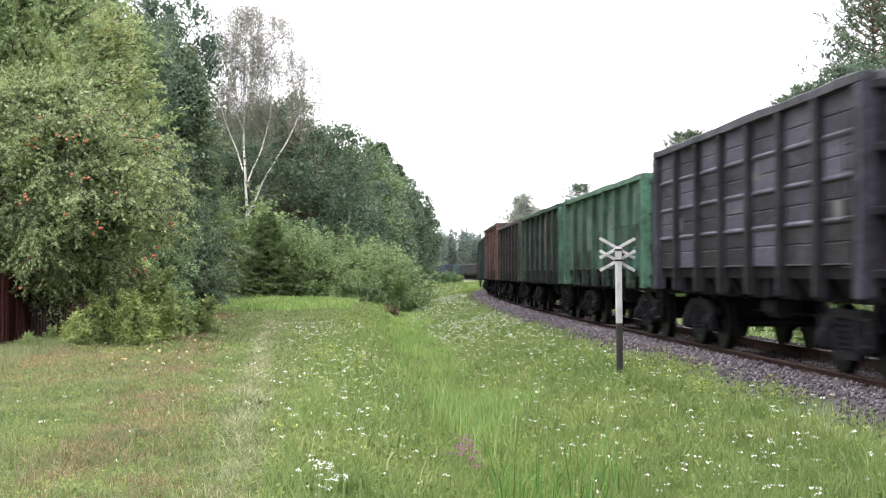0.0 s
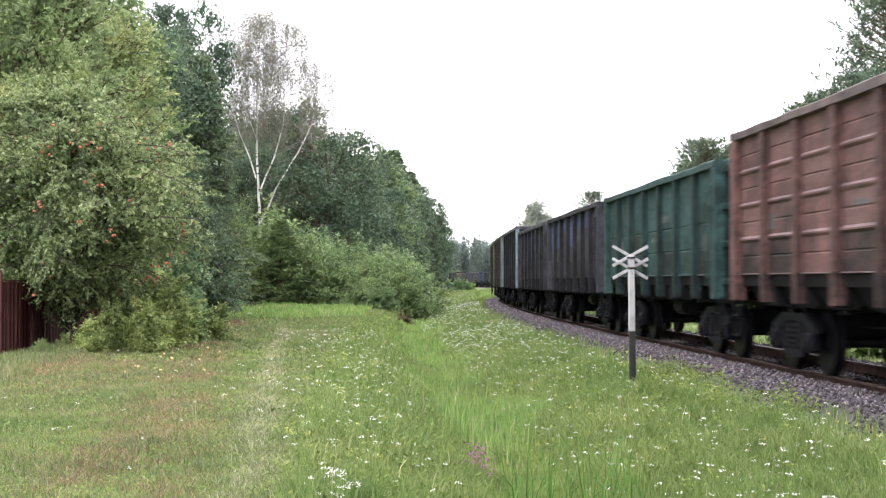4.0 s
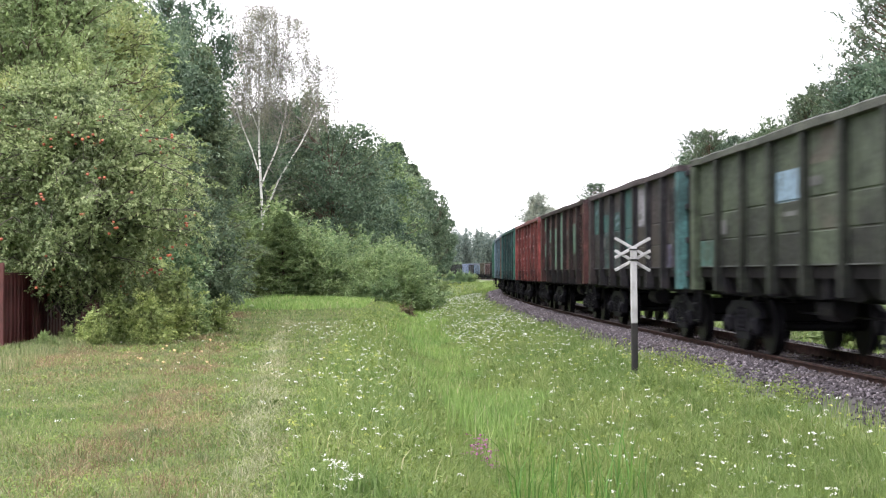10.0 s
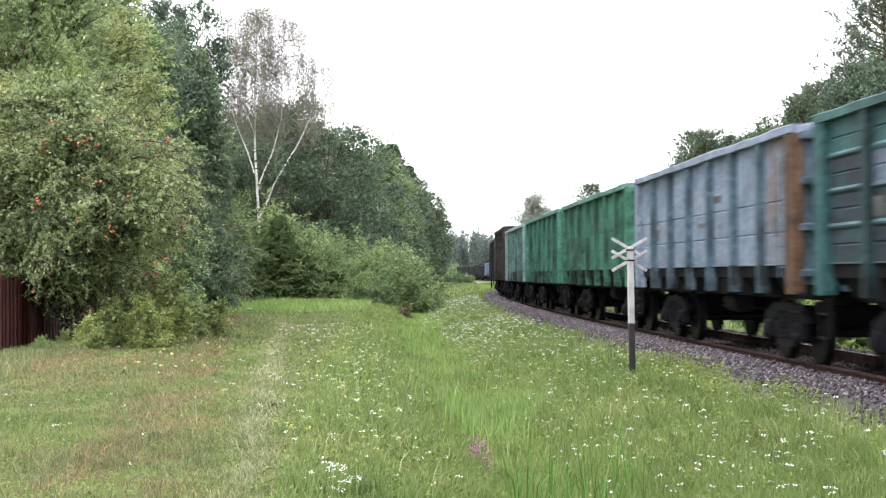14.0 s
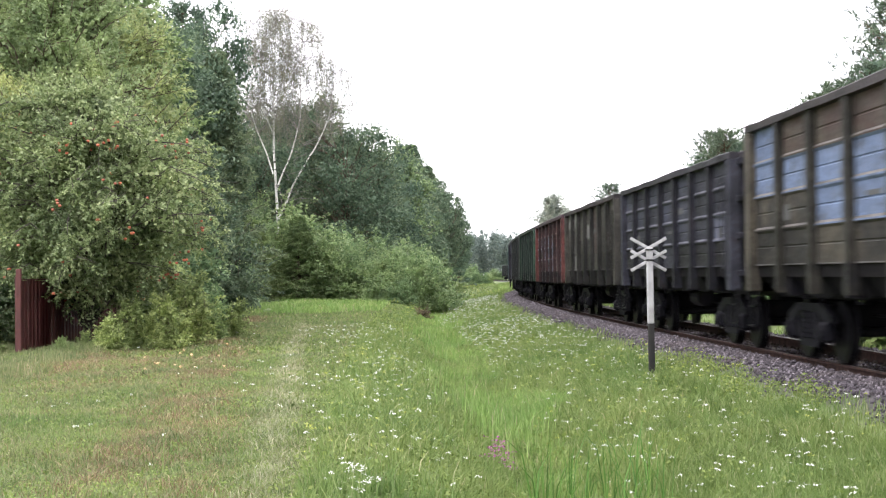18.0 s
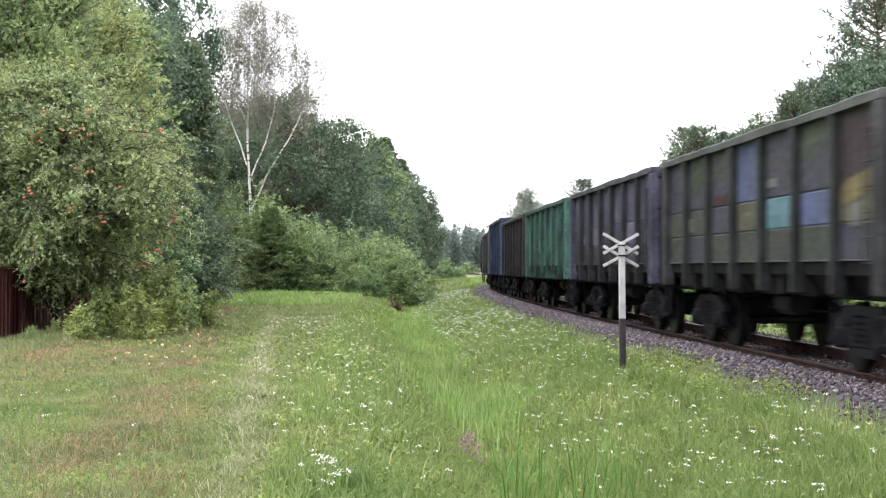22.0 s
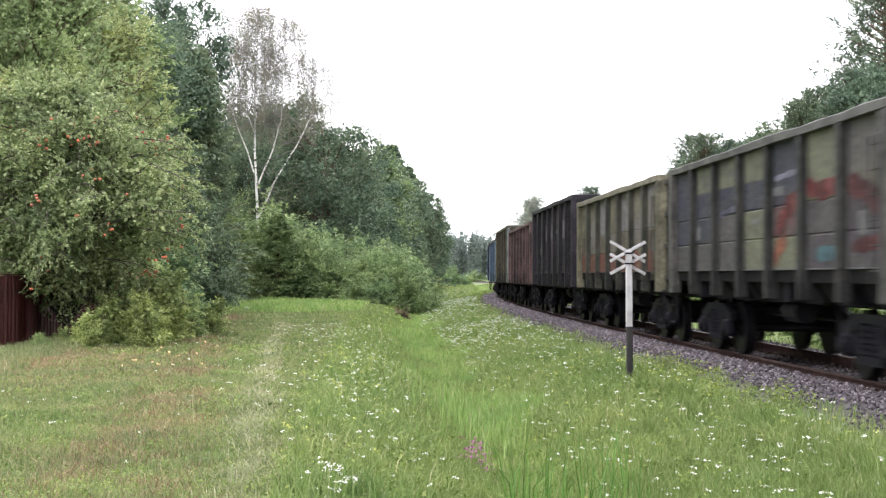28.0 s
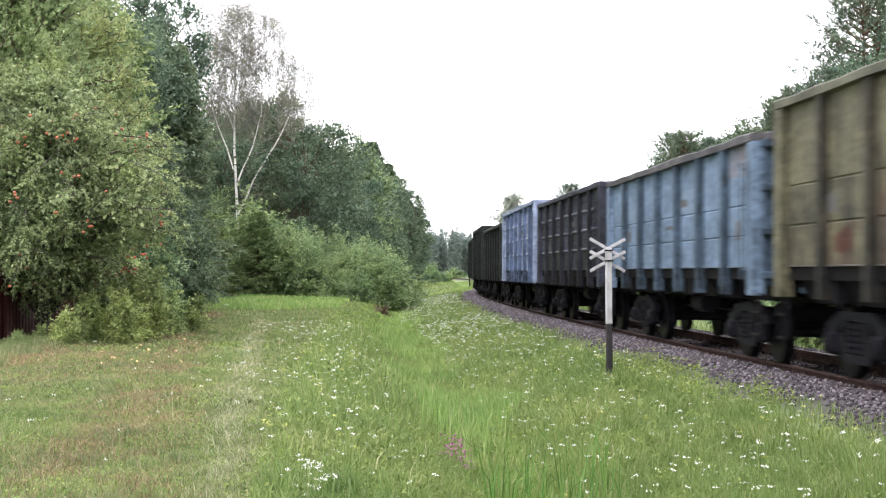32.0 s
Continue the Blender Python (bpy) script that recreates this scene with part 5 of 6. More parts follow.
def panel_mesh(style, z0, z1, half, cells=4):
    """A pressed steel side panel: four fields between three level ridges, with a back."""
    bm = bmesh.new()
    proud = {"ribbed": 0.035, "flat": -0.016, "plain": -0.01}[style]
    wide = {"ribbed": 0.05, "flat": 0.022, "plain": 0.015}[style]
    marks, owner = [(z0, 0.0)], []
    tall = (z1 - z0) / cells
    for k in range(cells):
        if k:
            z = z0 + tall * k
            out = 0.0 if style == "flat" and k == cells - 1 else proud
            marks += [(z - wide, 0.0), (z - wide * 0.25, out), (z + wide * 0.25, out), (z + wide, 0.0)]
            owner += [k - 1, k - 1, k, k]
        if style == "ribbed":
            z = z0 + tall * (k + 0.5)
            marks += [(z - 0.02, 0.0), (z - 0.006, -0.014), (z + 0.006, -0.014), (z + 0.02, 0.0)]
            owner += [k] * 4
    marks.append((z1, 0.0))
    owner.append(cells - 1)
    inset = 0.07 if style == "ribbed" else 0.0
    cols = []
    for x, flat in ((-half, True), (-half + inset + 0.001, False), (half - inset - 0.001, False), (half, True)):
        cols.append([bm.verts.new((x, -SIDE - (0 if flat else out), z)) for z, out in marks])
    for c in range(3):
        for k in range(len(marks) - 1):
            f = bm.faces.new((cols[c][k], cols[c + 1][k], cols[c + 1][k + 1], cols[c][k + 1]))
            # slot 4: only upward ridge slopes, which carry a painted sky highlight
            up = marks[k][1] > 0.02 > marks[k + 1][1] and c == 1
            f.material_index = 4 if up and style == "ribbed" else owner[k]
    back = [bm.verts.new(p) for p in ((-half, -SIDE + 0.06, z0), (half, -SIDE + 0.06, z0), (half, -SIDE + 0.06, z1), (-half, -SIDE + 0.06, z1))]
    bm.faces.new(back[::-1])
    bm.faces.new((back[0], back[1], cols[3][0], cols[0][0]))
    bm.faces.new((back[3], cols[0][-1], cols[3][-1], back[2]))
    return bm


def mirrored(ob, parent):
    """The same piece on the wagon's other side."""
    made = new(ob.name.split(".")[0], ob.data)
    made.parent = parent
    made.matrix_basis = pose(0, 0, 0, 0, 0, 180) @ ob.matrix_basis
    return made


def make_bogie(parent, x):
    bm = box(bmesh.new(), -0.24, 0.24, -1.0, 1.0, 0.52, 0.86, 0.03)
    box(bm, -0.16, 0.16, -0.2, 0.2, 0.86, 1.02)
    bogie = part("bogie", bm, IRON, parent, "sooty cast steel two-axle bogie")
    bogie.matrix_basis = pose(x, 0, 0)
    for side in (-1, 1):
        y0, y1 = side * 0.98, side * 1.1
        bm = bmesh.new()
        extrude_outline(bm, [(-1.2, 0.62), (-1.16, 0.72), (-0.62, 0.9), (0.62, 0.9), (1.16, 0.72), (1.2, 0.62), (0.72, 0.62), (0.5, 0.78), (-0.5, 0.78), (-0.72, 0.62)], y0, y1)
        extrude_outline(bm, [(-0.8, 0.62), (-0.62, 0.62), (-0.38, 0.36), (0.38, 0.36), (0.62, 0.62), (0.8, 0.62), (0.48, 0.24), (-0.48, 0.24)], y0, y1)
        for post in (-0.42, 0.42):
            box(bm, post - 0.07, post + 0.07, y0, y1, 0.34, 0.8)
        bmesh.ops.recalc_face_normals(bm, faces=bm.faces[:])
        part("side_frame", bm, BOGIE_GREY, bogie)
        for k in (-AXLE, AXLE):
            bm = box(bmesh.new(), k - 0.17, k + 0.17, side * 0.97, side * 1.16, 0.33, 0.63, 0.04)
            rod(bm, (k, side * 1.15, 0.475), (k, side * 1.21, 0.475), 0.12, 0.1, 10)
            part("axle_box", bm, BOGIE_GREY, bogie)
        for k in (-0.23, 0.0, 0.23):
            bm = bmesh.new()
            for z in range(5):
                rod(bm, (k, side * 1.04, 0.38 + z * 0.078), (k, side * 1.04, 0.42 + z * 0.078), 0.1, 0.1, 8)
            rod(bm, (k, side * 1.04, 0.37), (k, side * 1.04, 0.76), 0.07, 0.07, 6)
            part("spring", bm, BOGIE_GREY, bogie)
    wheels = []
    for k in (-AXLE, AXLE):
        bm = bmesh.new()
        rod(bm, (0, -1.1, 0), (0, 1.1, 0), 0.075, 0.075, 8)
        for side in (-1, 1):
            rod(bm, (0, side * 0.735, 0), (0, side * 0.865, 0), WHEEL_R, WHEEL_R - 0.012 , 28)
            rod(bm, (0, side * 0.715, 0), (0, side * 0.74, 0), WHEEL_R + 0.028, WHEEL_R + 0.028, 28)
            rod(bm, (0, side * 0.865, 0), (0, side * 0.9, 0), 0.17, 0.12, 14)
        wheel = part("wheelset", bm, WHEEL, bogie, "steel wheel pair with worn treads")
        wheel.matrix_basis = pose(k, 0, WHEEL_R)
        bm = bmesh.new()
        for side in (-1, 1):
            box(bm, k * 0.42 - 0.03, k * 0.42 + 0.03, side * 0.7, side * 0.88, 0.3, 0.62, 0.01)
        part("brake_shoe", rod(bm, (k * 0.42, -0.8, 0.42), (k * 0.42, 0.8, 0.42), 0.035), IRON, bogie)
    return bogie


def bent_rail(cap, top):
    """The rail along a side's top, knocked a little out of line by years of loading."""
    rng = random.Random(17)
    bm = bmesh.new()
    last = None
    for k in range(15):
        x = (BODY + 0.03) * (k / 7 - 1)
        dy, dz = rng.uniform(-0.018, 0.018), rng.uniform(-0.016, 0.012)
        outline = ((-0.125, 0.004), (-0.125, 0.11), (-0.105, 0.13), (0.05, 0.13), (0.07, 0.11), (0.07, 0.0))
        ring = [bm.verts.new((x, -SIDE + y + dy, cap + z + (dz if z > 0.05 else 0))) for y, z in outline]
        if last:
            for i in range(6):
                bm.faces.new((last[i], last[(i + 1) % 6], ring[(i + 1) % 6], ring[i]))
        else:
            bm.faces.new(ring[::-1])
        last = ring
    bm.faces.new(last)
    bmesh.ops.recalc_face_normals(bm, faces=bm.faces[:])
    return bm


def make_wagon(style, top):
    """An open freight wagon, its length along x, the top of the rail at 0."""
    wagon = new("gondola_wagon")
    base = paint("555555")
    low, cap = 1.5, top - 0.13
    step = (2 * BODY - 0.3) / 7
    marks = [-BODY + 0.15 + step * k for k in range(8)]
    half = step / 2 - 0.09
    first = None
    for k in range(7):
        mid = (marks[k] + marks[k + 1]) / 2
        if first is None:
            first = part("side_panel", panel_mesh(style, low, cap, half), base, wagon)
            for _ in range(4):
                first.data.materials.append(base)
            ob = first
        else:
            ob = new("side_panel", first.data)
            ob.parent = wagon
        ob.matrix_basis = pose(mid, 0, 0)
        mirrored(ob, wagon)
    bm = bmesh.new()
    deep = 0.11 if style != "plain" else 0.13
    extrude_outline(bm, [(-0.09, low), (0.09, low), (0.09, cap), (-0.09, cap)], -SIDE - deep, -SIDE + 0.06)
    box(bm, -0.12, 0.12, -SIDE - 0.03, -SIDE + 0.05, low, cap)
    bmesh.ops.recalc_face_normals(bm, faces=bm.faces[:])
    upper = len(bm.faces)
    extrude_outline(bm, [(-0.07, 1.06), (0.07, 1.06), (0.09, low), (-0.09, low)], -SIDE - deep, -SIDE + 0.06)
    bm.faces.ensure_lookup_table()
    bmesh.ops.recalc_face_normals(bm, faces=bm.faces[upper:])
    for f in bm.faces[upper:]:
        f.material_index = 1
    stake = part("side_post", bm, base, wagon)
    stake.data.materials.append(IRON_GREY)
    stake.matrix_basis = pose(marks[1], 0, 0)
    mirrored(stake, wagon)
    for k in range(2, 7):
        ob = new("side_post", stake.data)
        ob.parent = wagon
        ob.matrix_basis = pose(marks[k], 0, 0)
        mirrored(ob, wagon)
    corner = part("corner_post", box(bmesh.new(), -0.16, 0.16, -SIDE - 0.12, -SIDE + 0.08, 1.06, cap, 0.015), base, wagon)
    corner.matrix_basis = pose(BODY - 0.13, 0, 0)
    mirrored(corner, wagon)
    ob = new("corner_post", corner.data)
    ob.parent = wagon
    ob.matrix_basis = pose(-BODY + 0.13, 0, 0)
    mirrored(ob, wagon)
    rail = part("top_rail", bent_rail(cap, top), base, wagon)
    mirrored(rail, wagon)
    # the near-black sill and hatches carry painted shade below the panels
    sill = part("side_sill", box(bmesh.new(), -BODY, BODY, -SIDE + 0.03, -SIDE + 0.09, 1.3, 1.5), SILL_SHADE, wagon, "side sill painted near black for the shade under the panels")
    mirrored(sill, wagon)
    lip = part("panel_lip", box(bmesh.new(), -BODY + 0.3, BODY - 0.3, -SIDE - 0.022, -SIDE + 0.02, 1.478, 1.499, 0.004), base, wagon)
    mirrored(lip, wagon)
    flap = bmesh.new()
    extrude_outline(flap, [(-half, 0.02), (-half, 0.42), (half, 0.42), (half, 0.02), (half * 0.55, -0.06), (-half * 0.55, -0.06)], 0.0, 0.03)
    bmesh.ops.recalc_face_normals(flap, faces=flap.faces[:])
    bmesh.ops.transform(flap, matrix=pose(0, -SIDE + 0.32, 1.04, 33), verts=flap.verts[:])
    flap = part("hatch", flap, HATCH_SHADE, wagon, "drop-floor hatch painted near black for the shade under the body")
    flap.matrix_basis = pose((marks[0] + marks[1]) / 2, 0, 0)
    mirrored(flap, wagon)
    for k in range(1, 7):
        ob = new("hatch", flap.data)
        ob.parent = wagon
        ob.matrix_basis = pose((marks[k] + marks[k + 1]) / 2, 0, 0)
        mirrored(ob, wagon)
    end = part("end_wall", box(bmesh.new(), BODY - 0.06, BODY, -SIDE + 0.08, SIDE - 0.08, 1.2, cap), base, wagon)
    mirrored(end, wagon)
    rib = part("end_rib", box(bmesh.new(), BODY, BODY + 0.11, -SIDE + 0.02, SIDE - 0.02, 1.3, 1.42, 0.02), base, wagon)
    mirrored(rib, wagon)
    for k in range(1, 4):
        ob = new("end_rib", rib.data)
        ob.parent = wagon
        ob.matrix_basis = pose(0, 0, (cap - 1.4) * k / 3)
        mirrored(ob, wagon)
    post = part("end_post", box(bmesh.new(), BODY, BODY + 0.13, -0.09, 0.09, 1.1, cap), base, wagon)
    post.matrix_basis = pose(0, -0.75, 0)
    mirrored(post, wagon)
    ob = new("end_post", post.data)
    ob.parent = wagon
    ob.matrix_basis = pose(0, 0.75, 0)
    mirrored(ob, wagon)
    lip = part("end_rail", box(bmesh.new(), BODY - 0.08, BODY + 0.12, -SIDE + 0.072, SIDE - 0.072, cap, top - 0.003, 0.02), base, wagon)
    mirrored(lip, wagon)
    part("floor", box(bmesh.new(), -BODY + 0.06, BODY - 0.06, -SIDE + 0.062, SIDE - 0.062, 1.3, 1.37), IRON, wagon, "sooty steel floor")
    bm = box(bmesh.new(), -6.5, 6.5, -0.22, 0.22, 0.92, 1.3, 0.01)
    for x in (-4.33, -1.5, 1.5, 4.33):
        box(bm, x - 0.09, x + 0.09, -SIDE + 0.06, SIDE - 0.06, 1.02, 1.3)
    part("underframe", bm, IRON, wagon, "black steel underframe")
    for x in (-1, 1):
        bm = box(bmesh.new(), x * 6.4, x * 6.62, -0.3, 0.3, 0.86, 1.25, 0.02)
        box(bm, x * 6.6, x * 6.93, -0.12, 0.14, 0.92, 1.16, 0.03)
        rod(bm, (x * 6.56, -0.2, 0.95), (x * 6.7, -0.34, 0.45), 0.025)
        part("coupler", bm, IRON, wagon)
        for y in (-1, 1):
            bm = bmesh.new()
            for z in (0.48, 0.8):
                box(bm, x * 6.1, x * 6.5, y * 1.42, y * 1.5, z, z + 0.03)
            for q in (6.12, 6.48):
                box(bm, x * q - 0.02, x * q + 0.02, y * 1.43, y * 1.48, 0.48, 1.1)
            part("step", bm, IRON_GREY, wagon)
        bm = bmesh.new()
        for q in (5.86, 6.16):
            rod(bm, (x * q, -x * 1.595, 1.3), (x * q, -x * 1.595, cap - 0.3), 0.014, 0.014, 6)
        for k in range(6):
            z = 1.45 + k * 0.3
            rod(bm, (x * 5.86, -x * 1.595, z), (x * 6.16, -x * 1.595, z), 0.012, 0.012, 6)
        part("ladder", bm, IRON_GREY, wagon)
    for x, z, long, tall in ((0.6 * step, 0.62, 0.95, 0.13), (-2.35 * step, 0.36, 0.34, 0.24), (2.9 * step, 0.3, 0.3, 0.3), (0.0, 0.4, 0.6, 0.07)):
        z = low + (cap - low) * z
        mark = part("marking_bar", box(bmesh.new(), x - long / 2, x + long / 2, -SIDE - 0.006, -SIDE - 0.002, z - tall / 2, z + tall / 2), MARKING, wagon, "faded pale marking")
        mirrored(mark, wagon)
    part("brake_cylinder", rod(bmesh.new(), (-0.5, -0.75, 0.85), (0.35, -0.75, 0.85), 0.19, 0.19, 12), IRON, wagon)
    part("air_tank", rod(bmesh.new(), (0.7, 0.75, 0.85), (1.8, 0.75, 0.85), 0.21, 0.21, 12), IRON, wagon)
    part("brake_rod", rod(bmesh.new(), (-3.4, -0.35, 0.72), (3.4, -0.35, 0.72), 0.022, 0.022, 6), IRON, wagon)
    for x in (-4.33, 4.33):
        make_bogie(wagon, x)
    return wagon


MODELS = {}


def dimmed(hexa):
    """The same paint, darker, for the posts and end walls."""
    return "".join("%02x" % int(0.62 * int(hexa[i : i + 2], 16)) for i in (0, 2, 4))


def edge_highlight(hexa):
    """The same paint, paler: wear and sky highlight painted on the ridges, also used for the lip."""
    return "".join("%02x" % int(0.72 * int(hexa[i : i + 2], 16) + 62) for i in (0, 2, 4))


TRAIN = []
LOW, HIGH = 3.48, 3.8


def add_wagon(number, words, base, style="ribbed", top=LOW, rows=(), inks=None, post=None, cap=None, corner=None, solid=""):
    """One wagon of the train. rows: its side's fields from above, the leading end last; inks: their paints by letter."""
    key = (style, top)
    if key not in MODELS:
        MODELS[key] = wagon = make_wagon(style, top)
    else:
        wagon = copy_thing(MODELS[key], Matrix.Identity(4))
    main = paint(base)
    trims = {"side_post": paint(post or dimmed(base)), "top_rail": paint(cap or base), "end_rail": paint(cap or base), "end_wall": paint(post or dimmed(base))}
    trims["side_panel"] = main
    trims["panel_lip"] = paint(edge_highlight(post or dimmed(base)))
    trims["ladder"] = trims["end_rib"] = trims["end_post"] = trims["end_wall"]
    rng = random.Random(number + 50)
    grimy = sum(int(base[i : i + 2], 16) for i in (0, 2, 4)) < 440
    sooty = [grimy and rng.random() < 0.7 for _ in range(7)]
    for ob in wagon.children:
        kind = ob.name.split(".")[0]
        at = ob.matrix_basis
        if kind == "corner_post":
            ahead = at.translation.x > 0
            mats = [paint(corner or base) if ahead else main]
        elif kind in trims:
            mats = [trims[kind]] * len(ob.material_slots)
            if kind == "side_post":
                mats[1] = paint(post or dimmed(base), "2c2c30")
        else:
            continue
        if kind == "side_panel":
            column = min(6, int((BODY - at.translation.x) / (2 * BODY) * 7))
            if sooty[column]:
                mats[0] = paint(base, "2e2c2b", True)
            if sooty[(column * 3 + 2) % 7]:
                mats[1] = paint(base, "3a3836")
            for row, line in enumerate(rows):
                ink = line[6 - column]
                if ink != ".":
                    mats[3 - row] = paint(base, inks[ink], ink in solid)
            # paler paint for the ridges' upper slopes, a highlight as from the sky
            mats[4] = paint(edge_highlight(base))
        for slot, mat in zip(ob.material_slots, mats):
            slot.link = "OBJECT"
            slot.material = mat
    tagged(wagon, words + " open freight wagon with ribbed steel sides", "railway wagon", "wagons of the freight train")
    TRAIN.append((number, wagon))


add_wagon(-1, "dark grey", "484a56", top=HIGH)
add_wagon(0, "weathered dark grey-violet", "4b4b57", "ribbed", HIGH, ("d.dd.d.", ".d..d.d", "d..d...", ".d..d.."), {"d": "72727c"}, "33333b", "5e6064", solid="d")
add_wagon(1, "faded green", "5c886a", "flat", LOW, ("......p", "..p.p.p", "..p.p..", "......t"), {"p": "86a48c", "t": "2f8f80"}, "456f56", "6c9c7a", "5a9470")
add_wagon(2, "dark green patched", "47684e", "flat", LOW, ("....t..", "bl.btr.", "..g.t.r", "g..g..g"), {"t": "9c8274", "b": "7d98a8", "l": "7c7c88", "r": "5c3a36", "g": "3c5240"}, "33453c", "4e785a", "4c8468", solid="t")
add_wagon(3, "grey-brown patched with mint", "5c5652", "flat", LOW, (".......", "wctt...", ".cw.w..", "r..rr.r"), {"t": "3f9a86", "c": "a2c4b8", "w": "84988c", "r": "5e423c"}, "433c3a", "6c6460", solid="ct")
add_wagon(4, "faded orange-brown", "8e6558", "ribbed", HIGH, (".p..p..", "..p..p.", "p..p...", "......."), {"p": "a07c6e"}, "7c5a4e", "7e6c62")
add_wagon(5, "dull teal", "38695f", "flat", LOW, ("..l....", "...l.l.", ".......", "l......"), {"l": "4d8078"}, "2f564f")
add_wagon(6, "dark grey patched with blue", "585a60", "flat", LOW, ("bbbbbb.", "bb.b...", "l..l.r.", "......."), {"b": "5c7ca8", "l": "6e6c6c", "r": "60483f"}, "3b3b43", "4a4c52", solid="b")
add_wagon(7, "grey, blue and brown patched", "55555b", "flat", LOW, ("bb.bb..", "bl.bb..", "ll.b...", "..rrrrr"), {"b": "4e6890", "l": "6c7282", "r": "60433b"}, "3b3c43", "5e6062", solid="br")
add_wagon(8, "pale grey and blue", "98a8ae", "ribbed", HIGH, ("b...b..", "lbblbb.", "b.b..b.", "ll...bb"), {"b": "5d82b4", "l": "90a7c4"}, "2d2d35", "6e7074", "98b0b4", solid="bl")
add_wagon(9, "olive-yellow and dark grey", "7e7e54", "flat", HIGH, ("dddddd.", "dddddd.", "..d.dd.", "d.dd.dd"), {"d": "40424e"}, "4b4b40", "5c5c4a", "8e8e62", solid="d")
add_wagon(10, "grey-green patched", "535c4b", "ribbed", HIGH, ("p.pmmpm", "rpbppmp", "mpmpmp.", "p..p.pr"), {"p": "a6ab98", "m": "7c9c80", "b": "86929a", "r": "6c5850"}, "3b4337", "5e5e52", "604c42")
add_wagon(11, "olive green", "59684b", "flat", LOW, ("....r..", "...b...", "....r..", "t......"), {"r": "776a5c", "b": "9cc4d0", "t": "5f9a88"}, "3c4435", "606652", solid="b")
add_wagon(12, "grey-brown and teal patched", "514844", "flat", LOW, ("t..tw..", "ttttw..", ".sstoo.", ".ss.ool"), {"t": "469084", "s": "5a8c80", "w": "b8b8b4", "o": "66604a", "l": "7c7a92"}, "37363a", "685c58", "4e8a82", solid="tw")
add_wagon(13, "red-brown patched with mint", "6b4138", "flat", LOW, ("m..m...", ".mmm.mo", "m.mm.mo", "..mm..o"), {"m": "84b898", "o": "8a5038"}, "402f2d", "523c3a", solid="m")
add_wagon(14, "faded red", "a14f43", "ribbed", LOW, ("ww.ww.w", ".ww.ww.", "w.w..w.", "......."), {"w": "bca8a4"}, "8e4539", "a0625c", "ac5040", solid="w")
add_wagon(15, "teal and navy", "2f7872", "ribbed", LOW, (".......", "ngnggg.", "n.nng..", "nnnnnnn"), {"n": "3c4050", "g": "8798a8"}, "2c5c58", "387c72", "2f8a74", solid="ng")
add_wagon(16, "pale blue-grey", "8fa6b0", "flat", LOW, ("......o", "...w..o", ".w....o", "......o"), {"o": "9a8468", "w": "a8b4b8"}, "5f8088", "9aaeb8", "8a6a44")
add_wagon(17, "bright green", "449c78", "flat", LOW, ("...d...", "..d..d.", ".......", "d..d..."), {"d": "348060"}, "3c8a6a", "66aa90")
add_wagon(18, "bright green dark-patched", "4aa888", "flat", LOW, (".......", ".d.d.d.", "...d...", "d..d..d"), {"d": "34786a"}, "3c8c70", "66b098")
add_wagon(19, "pale mint green", "93b4ac", "flat", LOW, ("p...p..", "..b...p", ".p..p..", "...p..."), {"b": "5f86a0", "p": "a6bcb8"}, "6a9a8a", "aaccbc", solid="b")
add_wagon(20, "olive-brown blue-banded", "67614c", "ribbed", HIGH, ("brrrrrr", "bbbbbb.", "..bb.b.", "......l"), {"r": "6e4e42", "b": "88a6c4", "l": "7c86a0"}, "4b493b", "4e4642", "5a4038", solid="b")
add_wagon(21, "dark navy-grey", "484b55", "ribbed", LOW, ("g.g.g..", "gg.gg..", "....g.l", "......."), {"g": "68707e", "l": "8a92a0"}, "33343e", "4a484c", solid="l")
add_wagon(22, "grey-olive", "5f5d4f", "flat", LOW, ("ww..r..", "...wr..", "....r..", ".w....."), {"w": "a6a89a", "r": "6e5648"}, "414139", "5a504e", solid="w")
add_wagon(23, "rusty red painted-over", "86493d", "ribbed", LOW, ("...d...", "bbbbb..", "bbbbb..", "...bblb"), {"d": "6e3e36", "b": "aac2da", "l": "a08480"}, "543c3a", "5c4448", solid="b")
add_wagon(24, "dark green", "385741", "flat", LOW, ("...p.g.", ".p..p..", "d.d..d.", "dd.d..d"), {"p": "7c7a68", "g": "547a62", "d": "384c40"}, "354d3f", "566656", "426a50", solid="p")
add_wagon(25, "dark scrawled-over", "4b4d4b", "flat", LOW, ("vggbvgr", "vvvbvvr", "gglytby", "gvggggv"), {"g": "5c6c50", "v": "585a6c", "l": "66687c", "b": "64789a", "t": "6aa8a8", "y": "7a7a50", "r": "4c3034"}, "373f3b", "5e665a", solid="tbyr")
add_wagon(26, "grey-violet", "585c6c", "flat", LOW, ("l..l.l.", "..l.l..", "..w..w.", "......."), {"l": "70747f", "w": "8a8a90"}, "3c3c44", "606468", solid="w")
add_wagon(27, "sea green", "4a8a72", "flat", LOW, ("b...b..", "...b..b", "..p.p..", "p....pd"), {"b": "5c7f94", "p": "78a890", "d": "3a544c"}, "34705c", "4e7a6a", solid="b")
add_wagon(28, "dark brown-black", "434148", "flat", LOW, ("..r..p.", ".p.p.p.", "r..r.r.", "..r...."), {"p": "706c68", "r": "544a46"}, "302e32", "4c4a4c")
add_wagon(29, "strong blue", "48708e", "flat", HIGH, (".l..l..", "l..d...", "..l..l.", "d.d..d."), {"l": "4f709c", "d": "324a70"}, "2c4262", "606c78")
